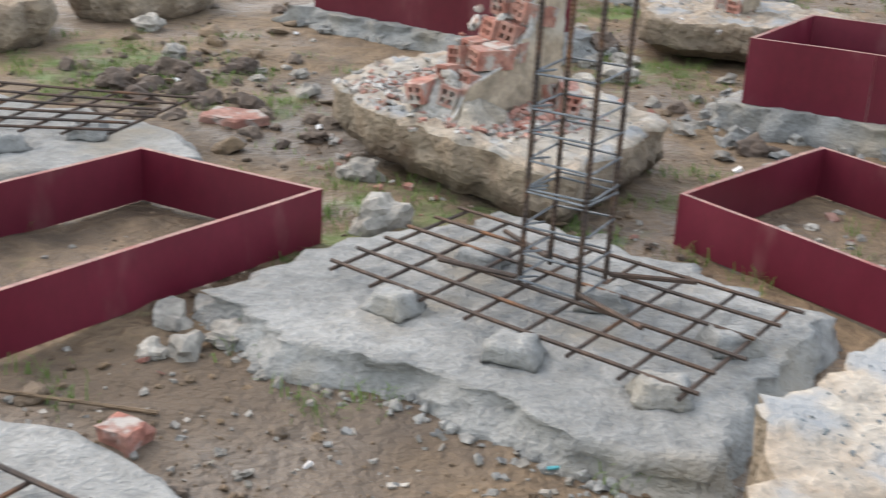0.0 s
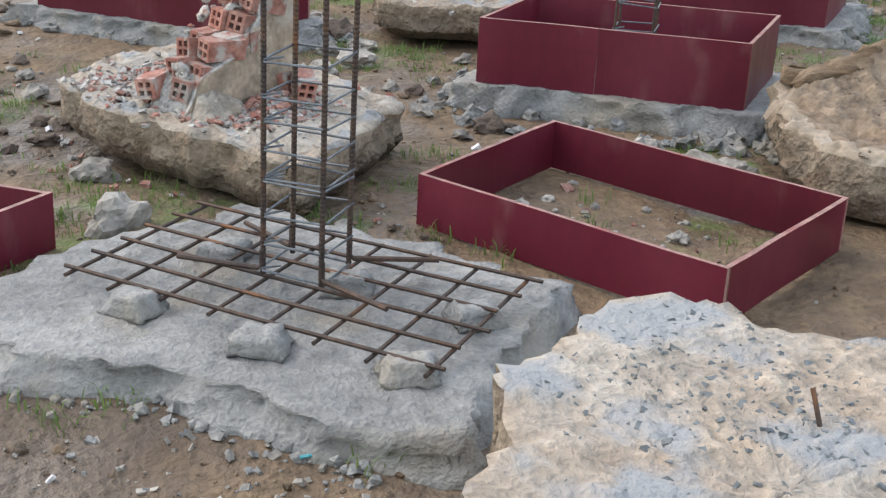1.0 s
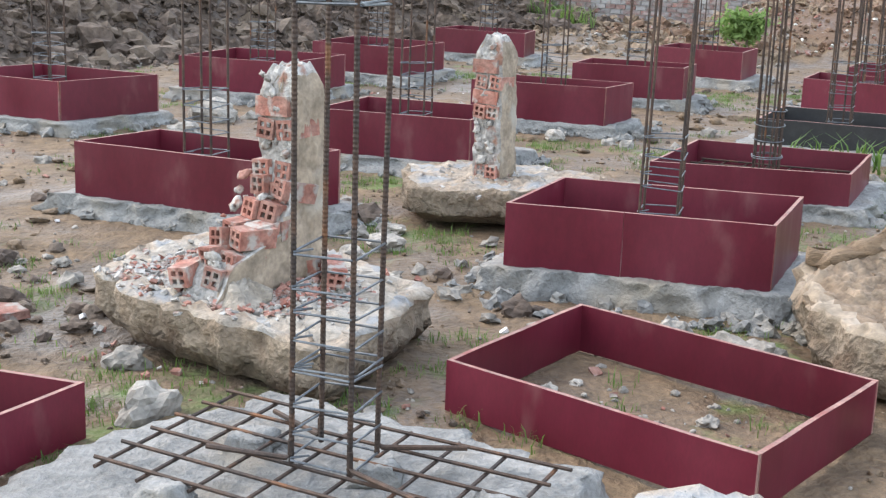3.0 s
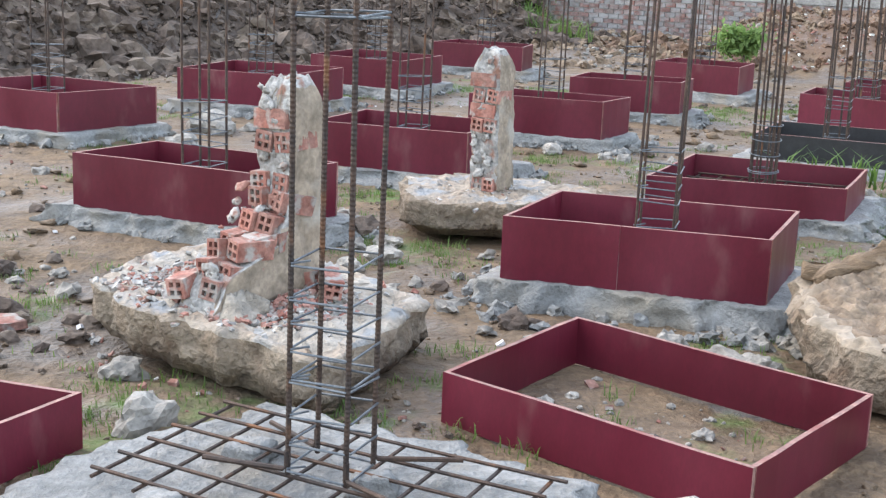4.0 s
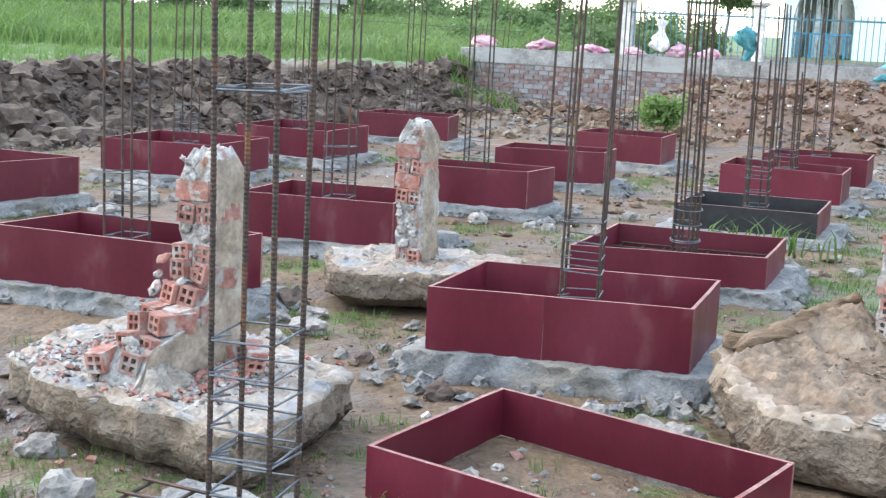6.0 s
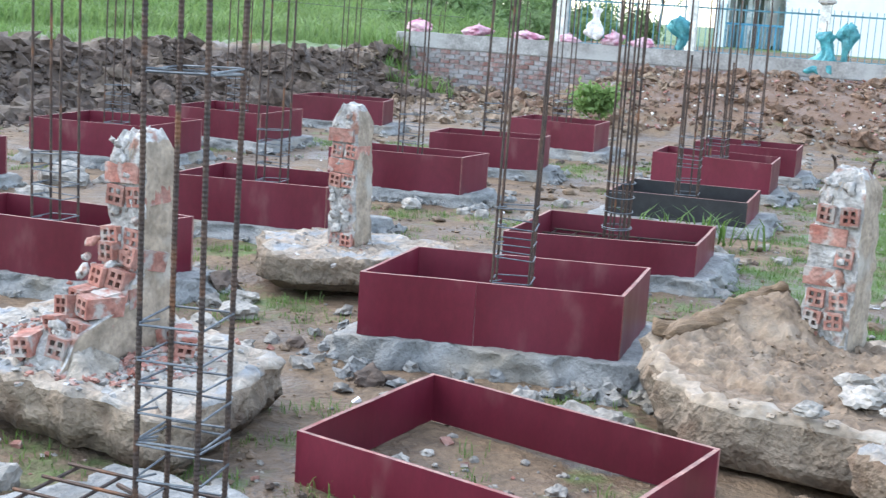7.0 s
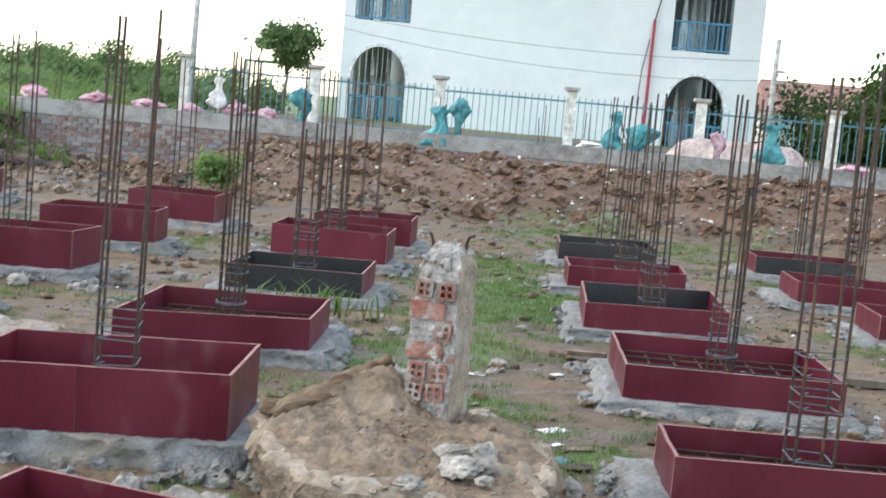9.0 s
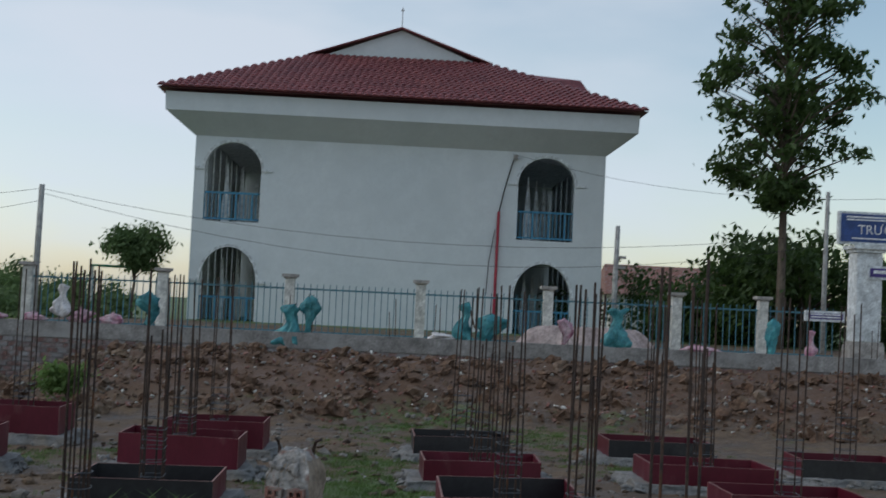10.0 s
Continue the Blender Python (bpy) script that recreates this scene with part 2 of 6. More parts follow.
def ground_material():
    """Mud with wet hollows, pale dry crust, weeds in the site and grass on the higher field."""
    m = surface("muddy_ground", (0.094, 0.059, 0.033), (0.157, 0.106, 0.063), 1.7, 0.5, 1.0, 34, c3=(0.092, 0.064, 0.043), third=(0.51, 0.64), scale3=0.8, depth=0.02, rough2=0.95)
    n, l = m.node_tree.nodes, m.node_tree.links
    b = n["Principled BSDF"]
    old = b.inputs["Base Color"].links[0].from_socket
    at = n.new("ShaderNodeAttribute")
    at.attribute_name = "weeds"
    co = n.new("ShaderNodeTexCoord")
    t = n.new("ShaderNodeTexNoise")
    t.inputs["Scale"].default_value, t.inputs["Detail"].default_value = 5.0, 7
    l.new(co.outputs["Object"], t.inputs["Vector"])
    add = n.new("ShaderNodeMath")
    add.operation = "ADD"
    l.new(at.outputs["Fac"], add.inputs[0])
    l.new(t.outputs["Fac"], add.inputs[1])
    r = n.new("ShaderNodeMapRange")
    r.inputs["From Min"].default_value, r.inputs["From Max"].default_value = 1.01, 1.26
    l.new(add.outputs["Value"], r.inputs["Value"])
    x = n.new("ShaderNodeMixRGB")
    x.inputs["Color2"].default_value = (0.085, 0.13, 0.034, 1)
    l.new(r.outputs["Result"], x.inputs["Fac"])
    l.new(old, x.inputs["Color1"])
    ra = n.new("ShaderNodeAttribute")
    ra.attribute_name = "rubble"
    y = n.new("ShaderNodeMixRGB")
    y.inputs["Color2"].default_value = (0.125, 0.074, 0.046, 1)
    l.new(ra.outputs["Fac"], y.inputs["Fac"])
    l.new(x.outputs["Color"], y.inputs["Color1"])
    da = n.new("ShaderNodeAttribute")
    da.attribute_name = "dug"
    z = n.new("ShaderNodeMixRGB")
    z.inputs["Color2"].default_value = (0.070, 0.050, 0.038, 1)
    l.new(da.outputs["Fac"], z.inputs["Fac"])
    l.new(y.outputs["Color"], z.inputs["Color1"])
    wa = n.new("ShaderNodeAttribute")
    wa.attribute_name = "wet"
    wet = n.new("ShaderNodeMixRGB")
    wet.blend_type = "MULTIPLY"
    wet.inputs["Color2"].default_value = (0.66, 0.66, 0.68, 1)
    l.new(wa.outputs["Fac"], wet.inputs["Fac"])
    l.new(z.outputs["Color"], wet.inputs["Color1"])
    l.new(wet.outputs["Color"], b.inputs["Base Color"])
    return m


mud = ground_material()

# ---- mesh helpers ----


def mesh_of(bm, name, material, smooth=False):
    me = bpy.data.meshes.new(name)
    bm.to_mesh(me)
    bm.free()
    for mm in material if isinstance(material, (list, tuple)) else (material,):
        me.materials.append(mm)
    if smooth:
        me.polygons.foreach_set("use_smooth", [True] * len(me.polygons))
    return me


def part(name, bm, material, parent, label="", smooth=False):
    ob = new(name, mesh_of(bm, name, material, smooth))
    ob.parent = parent
    if label:
        tagged(ob, label)
    return ob


def piece(name, me, parent, m):
    ob = new(name, me)
    ob.parent = parent
    ob.matrix_basis = m
    return ob


def thing(name, label, category, at=None, group="", kind="", bm=None, material=None, smooth=False):
    ob = new(name, mesh_of(bm, name, material, smooth) if bm else None)
    if at is not None:
        ob.matrix_basis = at
    return tagged(ob, label, category, group, kind)


def box(bm, x0, x1, y0, y1, z0, z1, m=None, mat=0):
    v = [bm.verts.new((x, y, z)) for x in (x0, x1) for y in (y0, y1) for z in (z0, z1)]
    if m is not None:
        for a in v:
            a.co = m @ a.co
    out = []
    for q in ((0, 1, 3, 2), (4, 6, 7, 5), (0, 4, 5, 1), (2, 3, 7, 6), (0, 2, 6, 4), (1, 5, 7, 3)):
        f = bm.faces.new([v[i] for i in q])
        f.material_index = mat
        out.append(f)
    return out


def tube(bm, pts, r, sides=6, ribs=0.0, r_end=None):
    """A round bar along the points; ribs: height of a rib on every second ring."""
    pts = [Vector(p) for p in pts]
    rings = []
    for i, p in enumerate(pts):
        d = (pts[min(i + 1, len(pts) - 1)] - pts[max(i - 1, 0)]).normalized()
        a = d.orthogonal().normalized() if abs(d.z) < 0.9 else Vector((1, 0, 0)).cross(d).normalized()
        b = d.cross(a)
        rr = r if r_end is None else r + (r_end - r) * i / (len(pts) - 1)
        rr += ribs * (i % 2)
        rings.append([bm.verts.new(p + rr * (math.cos(k * 6.2832 / sides) * a + math.sin(k * 6.2832 / sides) * b)) for k in range(sides)])
    for a, b in zip(rings, rings[1:]):
        for k in range(sides):
            bm.faces.new((a[k], a[(k + 1) % sides], b[(k + 1) % sides], b[k]))
    bm.faces.new(rings[0][::-1])
    bm.faces.new(rings[-1])


def fbm(p, s, octaves=4):
    return noise.fractal(Vector(p) * s, 0.6, 2.1, octaves)


def lump(rng, r, rough=0.35, sub=2, flat=1.0):
    """A broken stone: a faceted ball pulled out of shape."""
    bm = bmesh.new()
    bmesh.ops.create_icosphere(bm, subdivisions=sub, radius=1)
    seed = Vector((rng.uniform(-50, 50), rng.uniform(-50, 50), rng.uniform(-50, 50)))
    sx, sy, sz = rng.uniform(0.8, 1.3), rng.uniform(0.7, 1.1), rng.uniform(0.55, 0.9) * flat
    for v in bm.verts:
        k = 1 + rough * noise.noise(v.co * 1.3 + seed) + 0.5 * rough * noise.noise(v.co * 3.1 + seed) + 0.3 * rough * noise.noise(v.co * 6.7 + seed)
        v.co = Vector((v.co.x * sx, v.co.y * sy, max(v.co.z, -0.55) * sz)) * r * k
    return bm


def outline(poly, step, rough, seed):
    """The polygon's edge, walked in steps and roughened."""
    pts = []
    for i, a in enumerate(poly):
        b = poly[(i + 1) % len(poly)]
        d = math.hypot(b[0] - a[0], b[1] - a[1])
        n = max(1, round(d / step))
        for k in range(n):
            x, y = a[0] + (b[0] - a[0]) * k / n, a[1] + (b[1] - a[1]) * k / n
            pts.append((x + rough * fbm((x, y, seed), 3.0), y + rough * fbm((x, y, seed + 9), 3.0)))
    return pts


def slab_mesh(poly, levels, seed, step=0.06, rough=0.06, top_rough=0.012, tilt=(0, 0), inner=7, side=0, top=0, side_rough=0.02, rim=None):
    """A rough cast slab: levels are (inset, z) up the side, then rings over the top to the middle."""
    pts = outline(poly, step, rough, seed)
    cx, cy = sum(p[0] for p in pts) / len(pts), sum(p[1] for p in pts) / len(pts)
    bm = bmesh.new()
    rings = []
    last = levels[-1]
    rows = [(i, z, 1) for i, z in levels] + [(last[0], last[1], 1 - (k + 1) / (inner + 1)) for k in range(inner)]
    for n_, (inset, z, f) in enumerate(rows):
        ring = []
        for x, y in pts:
            dx, dy = cx - x, cy - y
            d = math.hypot(dx, dy)
            k = min(inset / d, 0.5) + side_rough / d * (fbm((x, y, z * 3 + seed), 6) + 0.5 * fbm((x, y, z * 4 + seed), 17) + 0.45 * fbm((x, y, z * 2 + seed), 37)) * (n_ > 0)
            px, py = x + dx * k, y + dy * k
            px, py = cx + (px - cx) * f, cy + (py - cy) * f
            pz = z + (px - cx) * tilt[0] + (py - cy) * tilt[1]
            if n_ >= len(levels) - 1:
                pz += top_rough * (fbm((px, py, seed), 5) + 0.8 * fbm((px, py, seed + 4), 13) + 0.6 * fbm((px, py, seed + 2), 40))
            elif n_ > 0:
                pz += 0.5 * top_rough * fbm((px, py, seed), 8)
            ring.append(bm.verts.new((px, py, pz)))
        rings.append(ring)
    n = len(pts)
    for j, (a, b) in enumerate(zip(rings, rings[1:])):
        for k in range(n):
            f = bm.faces.new((a[k], a[(k + 1) % n], b[(k + 1) % n], b[k]))
            f.material_index = side if j < len(levels) - 1 else top
            if rim is not None and len(levels) - 3 <= j < len(levels):
                f.material_index = rim
            f.smooth = j >= len(levels) - 1
    mid = bm.verts.new((cx, cy, sum(v.co.z for v in rings[-1]) / n))
    for k in range(n):
        bm.faces.new((rings[-1][k], rings[-1][(k + 1) % n], mid)).material_index = top
    bm.faces.new(rings[0][::-1]).material_index = side
    return bm


# ---- the lie of the land ----
WALL_N, WALL_A, WALL_D = Vector((0.54, 0.842)), Vector((0.842, -0.54)), 23.5
BANK_N, BANK_D = Vector((-0.764, 0.645)), 11.9


def ease(x):
    x = min(max(x, 0.0), 1.0)
    return x * x * (3 - 2 * x)


def bank_line(x, y):
    """How far a place lies behind the bank's foot; the bank bends in towards the wall's end."""
    return BANK_N.x * x + BANK_N.y * y - BANK_D + 1.35 * ease((WALL_N.x * x + WALL_N.y * y - 18.6) / 3.2)


def land(x, y, detail=True):
    """Height of the ground: the muddy site, the dug bank behind it, the rubble slope below the wall and the yard above."""
    w, a = WALL_N.x * x + WALL_N.y * y, WALL_A.x * x + WALL_A.y * y
    wob = 0.5 * noise.noise(Vector((x * 0.4, y * 0.4, 3)))
    bank = 0.84 * ease((bank_line(x, y) + wob) / 1.5) * (1 - ease((w - WALL_D + 2.0) / 1.6) * ease((a + 9.05) / 0.5))
    foot = 18.6 + 1.2 * noise.noise(Vector((a * 0.22, 7, 1))) + 0.12 * max(a, 0)
    foot = min(foot, 21.4)
    slope = ease((a + 7.0) / 3.4) * 0.90 * ease((w - foot) / max(1.0, (23.4 - foot))) ** 0.8
    low = 0.18 * ease((w - 17.5) / 5)
    h = max(slope, low)
    if w > WALL_D + 0.5:
        h = 0.82 + 0.30 * ease((a + 8.9) / 0.5)
    h = max(h, bank)
    if detail:
        h += 0.02 * fbm((x, y, 0), 0.9) + (0.012 * fbm((x, y, 5), 5) if abs(x) < 14 and y < 26 else 0)
        if -2.1 < x < 3.5 and 1.8 < y < 6.7:
            h += 0.007 * fbm((x, y, 6), 11) - 0.012 * max(0.0, fbm((x, y, 9), 2.6))
        if 0.08 < h < 0.95 and w < WALL_D:
            h += 0.10 * fbm((x, y, 2), 1.9) + 0.05 * fbm((x, y, 12), 4.5)
    return h


def weeds(x, y):
    """How much grows there."""
    w = WALL_N.x * x + WALL_N.y * y
    if bank_line(x, y) > 2.4 or w > WALL_D + 14 or (w > WALL_D - 0.2 and WALL_A.x * x + WALL_A.y * y < -8.9):
        return 0.9
    g = 0.335 + 0.38 * fbm((x, y, 8), 0.55)
    lane = math.exp(-((x * 0.55 - (y - 6.2) * 0.42 - 2.15) ** 2) / 0.5)
    g += 0.30 * lane * ease((y - 3.4) / 1.5)
    g += 0.22 * math.exp(-((x - 2.2) ** 2 + (y - 8.3) ** 2) / 0.8)
    g -= 0.22 * ease((3.2 - y) / 1.0)
    g -= 0.35 * math.exp(-((x - 1.52) ** 2 + (y - 3.97) ** 2) / 0.6)
    return g


def steps(lo, hi, fine_lo, fine_hi, step):
    out = list(np.arange(fine_lo, fine_hi, step))
    d, x = step, fine_hi
    while x < hi:
        out.append(x)
        d *= 1.12
        x += d
    out.append(hi)
    d, x = step, fine_lo - step
    while x > lo:
        out.insert(0, x)
        d *= 1.12
        x -= d
    out.insert(0, lo)
    return out


def build_ground():
    near_x, near_y = list(np.arange(-2.0, 3.4, 0.045)), list(np.arange(1.9, 6.6, 0.045))
    xs = [x for x in steps(-2500, 2500, -3.5, 13, 0.13) if not 13.0 <= x < 24.0] + list(np.arange(13.0, 24.0, 0.28))
    xs = [x for x in xs if not -2.05 < x < 3.42] + near_x
    ys = [y for y in steps(-2500, 2500, 0.5, 17, 0.13) if not 17.0 <= y < 28.0] + list(np.arange(17.0, 28.0, 0.28))
    ys = [y for y in ys if not 1.85 < y < 6.62] + near_y
    xs.sort(), ys.sort()
    verts = [(x, y, land(x, y)) for y in ys for x in xs]
    nx = len(xs)
    faces = [(j * nx + i, j * nx + i + 1, (j + 1) * nx + i + 1, (j + 1) * nx + i) for j in range(len(ys) - 1) for i in range(nx - 1)]
    me = bpy.data.meshes.new("ground")
    me.from_pydata(verts, [], faces)
    at = me.attributes.new("weeds", "FLOAT", "POINT")
    at.data.foreach_set("value", [weeds(v[0], v[1]) for v in verts])
    at = me.attributes.new("wet", "FLOAT", "POINT")
    at.data.foreach_set("value", [ease((0.75 * math.exp(-((v[0] + 0.9) ** 2 / 0.9 + (v[1] - 5.2) ** 2 / 1.6)) + 0.6 * math.exp(-((v[0] - 0.75) ** 2 + (v[1] - 4.3) ** 2) / 0.35) + 0.5 * fbm((v[0], v[1], 14), 1.6) - 0.22) / 0.4) if abs(v[0]) < 6 and v[1] < 12 else 0.0 for v in verts])
    at = me.attributes.new("rubble", "FLOAT", "POINT")
    at.data.foreach_set("value", [ease((v[2] - 0.2) * 5) * (-7.5 < WALL_A.x * v[0] + WALL_A.y * v[1]) * (WALL_N.x * v[0] + WALL_N.y * v[1] < WALL_D + 0.3) for v in verts])
    at = me.attributes.new("dug", "FLOAT", "POINT")
    at.data.foreach_set("value", [ease((bank_line(v[0], v[1]) + 0.8) / 0.8) * (1 - ease((bank_line(v[0], v[1]) - 1.2) / 0.5)) * (WALL_N.x * v[0] + WALL_N.y * v[1] < WALL_D) for v in verts])
    me.materials.append(mud)
    me.polygons.foreach_set("use_smooth", [True] * len(faces))
    return tagged(new("ground", me), "damp brown mud with stones and weeds", "ground", kind="structure")


build_ground()

# ---- formwork boxes ----


def board(a, b, inward, z0, z1, t=0.018, cut=0.0):
    """A board from a to b, its outer face on that line."""
    a, b = Vector((*a, 0)), Vector((*b, 0))
    d = (b - a).normalized()
    a, b = a + d * cut, b - d * cut
    n = Vector((-d.y, d.x, 0))
    if n.dot(Vector((*inward, 0)) - a) < 0:
        n = -n
    bm = bmesh.new()
    steps_ = 6
    low = [[], []]
    for i in range(steps_ + 1):
        p = a + (b - a) * i / steps_
        p = p + n * 0.006 * fbm((p.x, p.y, z1), 1.3)
        for s in (0, 1):
            q = p + n * t * s
            lift = 0.004 * noise.noise(Vector((q.x * 2, q.y * 2, 5)))
            low[s].append((bm.verts.new((q.x, q.y, z0)), bm.verts.new((q.x, q.y, z1 + lift))))
    o, w = low
    for i in range(steps_):
        for quad, mi in (((o[i][0], o[i + 1][0], o[i + 1][1], o[i][1]), 0), ((w[i + 1][0], w[i][0], w[i][1], w[i + 1][1]), 0),
                         ((o[i][1], o[i + 1][1], w[i + 1][1], w[i][1]), 1), ((o[i + 1][0], o[i][0], w[i][0], w[i + 1][0]), 1)):
            bm.faces.new(quad).material_index = mi
    bm.faces.new((o[0][0], o[0][1], w[0][1], w[0][0])).material_index = 1
    bm.faces.new((o[-1][0], w[-1][0], w[-1][1], o[-1][1])).material_index = 1
    bmesh.ops.recalc_face_normals(bm, faces=bm.faces)
    return bm


def formwork(quad, z0, z1, label, colours="rrrr", seam=None):
    """Four film-faced boards; quad: front left, front right, back right, back left."""
    mid = (sum(p[0] for p in quad) / 4, sum(p[1] for p in quad) / 4)
    at = Vector((*mid, z0))
    ob = thing("formwork_box", label, "formwork", Matrix.Translation(at), "foundation formwork")
    local = [(p[0] - mid[0], p[1] - mid[1]) for p in quad]
    for i in range(4):
        a, b = local[i], local[(i + 1) % 4]
        m = [film_red if colours[i] == "r" else film_black, ply_edge]
        cut = 0.0 if i % 2 == 0 else 0.0185
        spans = [(a, b)]
        if seam and i == 0:
            s = (a[0] + (b[0] - a[0]) * seam, a[1] + (b[1] - a[1]) * seam)
            k = 0.0015 / math.hypot(b[0] - a[0], b[1] - a[1])
            spans = [(a, (s[0] - (b[0] - a[0]) * k, s[1] - (b[1] - a[1]) * k)), ((s[0] + (b[0] - a[0]) * k, s[1] + (b[1] - a[1]) * k), b)]
        for p, q in spans:
            part("board", board(p, q, (0, 0), 0, z1 - z0, cut=cut), m, ob, "black film-faced plywood board" if colours[i] == "b" else "")
    return ob


def grown(quad, d):
    cx, cy = sum(p[0] for p in quad) / 4, sum(p[1] for p in quad) / 4
    return [(x + d * (x - cx) / math.hypot(x - cx, y - cy), y + d * (y - cy) / math.hypot(x - cx, y - cy)) for x, y in quad]


def lean_slab(poly, z, seed, label="thin rough grey concrete blinding slab on the mud", step=0.08):
    bm = slab_mesh(poly, [(-0.06, -0.06), (-0.03, z * 0.18), (0.0, z * 0.42), (0.012, z * 0.68), (0.02, z * 0.92), (0.03, z + 0.002), (0.06, z)], seed, step, 0.06, 0.009, inner=12, side_rough=0.04)
    return thing("blinding_slab", label, "slab", group="blinding slabs", bm=bm, material=lean_mix, smooth=True)


RED = "dark red film-faced plywood formwork box on a concrete slab"
FORMS = [
    # quad, base, top, label, colours, seam, seed
    ([(1.261, 5.767), (2.432, 5.29), (2.846, 5.997), (1.684, 6.464)], 0.117, 0.43, RED, "rrrr", 0.45),
    ([(-1.02, 7.48), (0.08, 6.83), (0.53, 7.3), (-0.57, 8.0)], 0.10, 0.42, RED, "rrrr", None),
    ([(0.42, 9.16), (1.49, 8.67), (1.92, 9.4), (0.85, 9.9)], 0.10, 0.42, RED, "rrrr", None),
    ([(1.86, 11.25), (2.96, 10.75), (3.33, 11.22), (2.25, 11.75)], 0.10, 0.43, RED, "rrrr", None),
    ([(3.17, 13.06), (4.25, 12.7), (4.55, 13.24), (3.5, 13.65)], 0.10, 0.43, RED, "rrrr", None),
    ([(4.72, 15.47), (5.6, 14.8), (6.06, 15.55), (5.2, 16.1)], 0.10, 0.43, RED, "rrrr", None),
    ([(-0.82, 12.9), (0.25, 12.4), (0.84, 13.4), (-0.3, 13.9)], 0.10, 0.42, RED, "rrrr", None),
    ([(0.54, 15.05), (1.52, 14.36), (2.11, 15.34), (1.1, 16.0)], 0.10, 0.42, RED, "rrrr", None),
    ([(2.25, 17.77), (3.4, 17.1), (3.67, 17.78), (2.7, 18.4)], 0.10, 0.42, RED, "rrrr", None),
    ([(-2.65, 11.09), (-1.58, 10.42), (-0.86, 11.12), (-1.93, 11.8)], 0.10, 0.42, RED, "rrrr", None),
    ([(2.54, 7.79), (3.73, 7.4), (4.23, 8.21), (3.16, 8.76)], 0.09, 0.3, "dark red plywood formwork box round a reinforcement mat", "rrrr", None),
    ([(4.09, 10.08), (5.1, 9.52), (5.64, 10.38), (4.62, 10.9)], 0.08, 0.29, "black plywood formwork box with one red end board", "brbb", None),
    ([(5.37, 12.33), (6.31, 11.53), (6.76, 12.23), (5.8, 13.0)], 0.09, 0.40, RED, "rrrr", None),
    ([(6.41, 13.67), (7.38, 13.06), (7.85, 13.8), (6.9, 14.3)], 0.09, 0.40, RED, "rrrr", None),
    ([(4.11, 4.11), (5.3, 3.46), (5.62, 4), (4.43, 4.65)], 0.08, 0.29, "dark red plywood formwork box round a reinforcement mat", "rrrr", None),
    ([(5.21, 5.97), (6.38, 5.29), (7.01, 6.31), (5.84, 6.99)], 0.08, 0.29, "dark red plywood formwork box round a reinforcement mat", "rrrr", None),
    ([(6.47, 8.21), (7.57, 7.74), (8.31, 8.85), (7.21, 9.35)], 0.08, 0.29, "red plywood formwork box with a black back board", "rrbr", None),
    ([(7.78, 10.39), (8.87, 9.89), (9.34, 10.58), (8.2, 11.09)], 0.08, 0.29, RED, "rrrr", None),
    ([(9.03, 12.44), (10.14, 12.04), (10.63, 12.8), (9.52, 13.23)], 0.08, 0.29, "black film-faced plywood formwork box", "bbbb", None),
    ([(11.36, 11.63), (12.43, 10.93), (12.87, 11.63), (11.79, 12.33)], 0.08, 0.29, "plywood formwork box with a black front board", "brrr", None),
    ([(10.07, 9.56), (11.1, 8.75), (11.57, 9.53), (10.55, 10.34)], 0.08, 0.29, RED, "rrrr", None),
    ([(9.14, 7.59), (10.22, 6.94), (10.65, 7.64), (9.57, 8.29)], 0.08, 0.29, RED, "rrrr", None),
    ([(12.3, 9.45), (13.35, 8.77), (13.78, 9.47), (12.76, 10.12)], 0.08, 0.29, "plywood formwork box with one black board", "brrr", None),
]
for n_, (quad, z0, z1, label, cols, seam) in enumerate(FORMS):
    formwork(quad, z0, z1, label, cols, seam)
    lean_slab(grown(quad, 0.14 + 0.03 * (n_ % 3)), z0 + 0.004, 10 + n_, step=0.035 if n_ in (0, 1, 10, 14) else 0.09)
# two boxes laid straight on the mud, with no slab
formwork([(0.775, 4.078), (1.6, 3.164), (2.278, 3.824), (1.427, 4.803)], 0.004, 0.2, "empty dark red plywood formwork box on bare mud")
formwork([(-1.2, 2.79), (-0.45, 3.852), (-1.16, 4.18), (-1.91, 3.12)], 0.004, 0.2, "empty dark red plywood formwork box on bare mud")

# ---- reinforcement ----


def bar_points(p, z0, z1, n, bend, seed):
    out = []
    for i in range(n + 1):
        f = i / n
        out.append((p[0] + bend[0] * f * f, p[1] + bend[1] * f * f, z0 + (z1 - z0) * f))
    return out


def stirrup(side, r, round_=False):
    bm = bmesh.new()
    h = side / 2
    if round_:
        pts = [(h * math.cos(k * 6.2832 / 20), h * math.sin(k * 6.2832 / 20), 0.004 * math.sin(k * 0.3)) for k in range(21)]
    else:
        c = 0.012
        pts = [(-h + c, -h, 0), (h - c, -h, 0), (h, -h + c, 0), (h, h - c, 0), (h - c, h, 0), (-h + c, h, 0), (-h, h - c, 0), (-h, -h + c, 0.002), (-h + c, -h, 0.007), (-h + 0.05, -h + 0.045, 0.007)]
    tube(bm, pts, r, 5)
    return bm


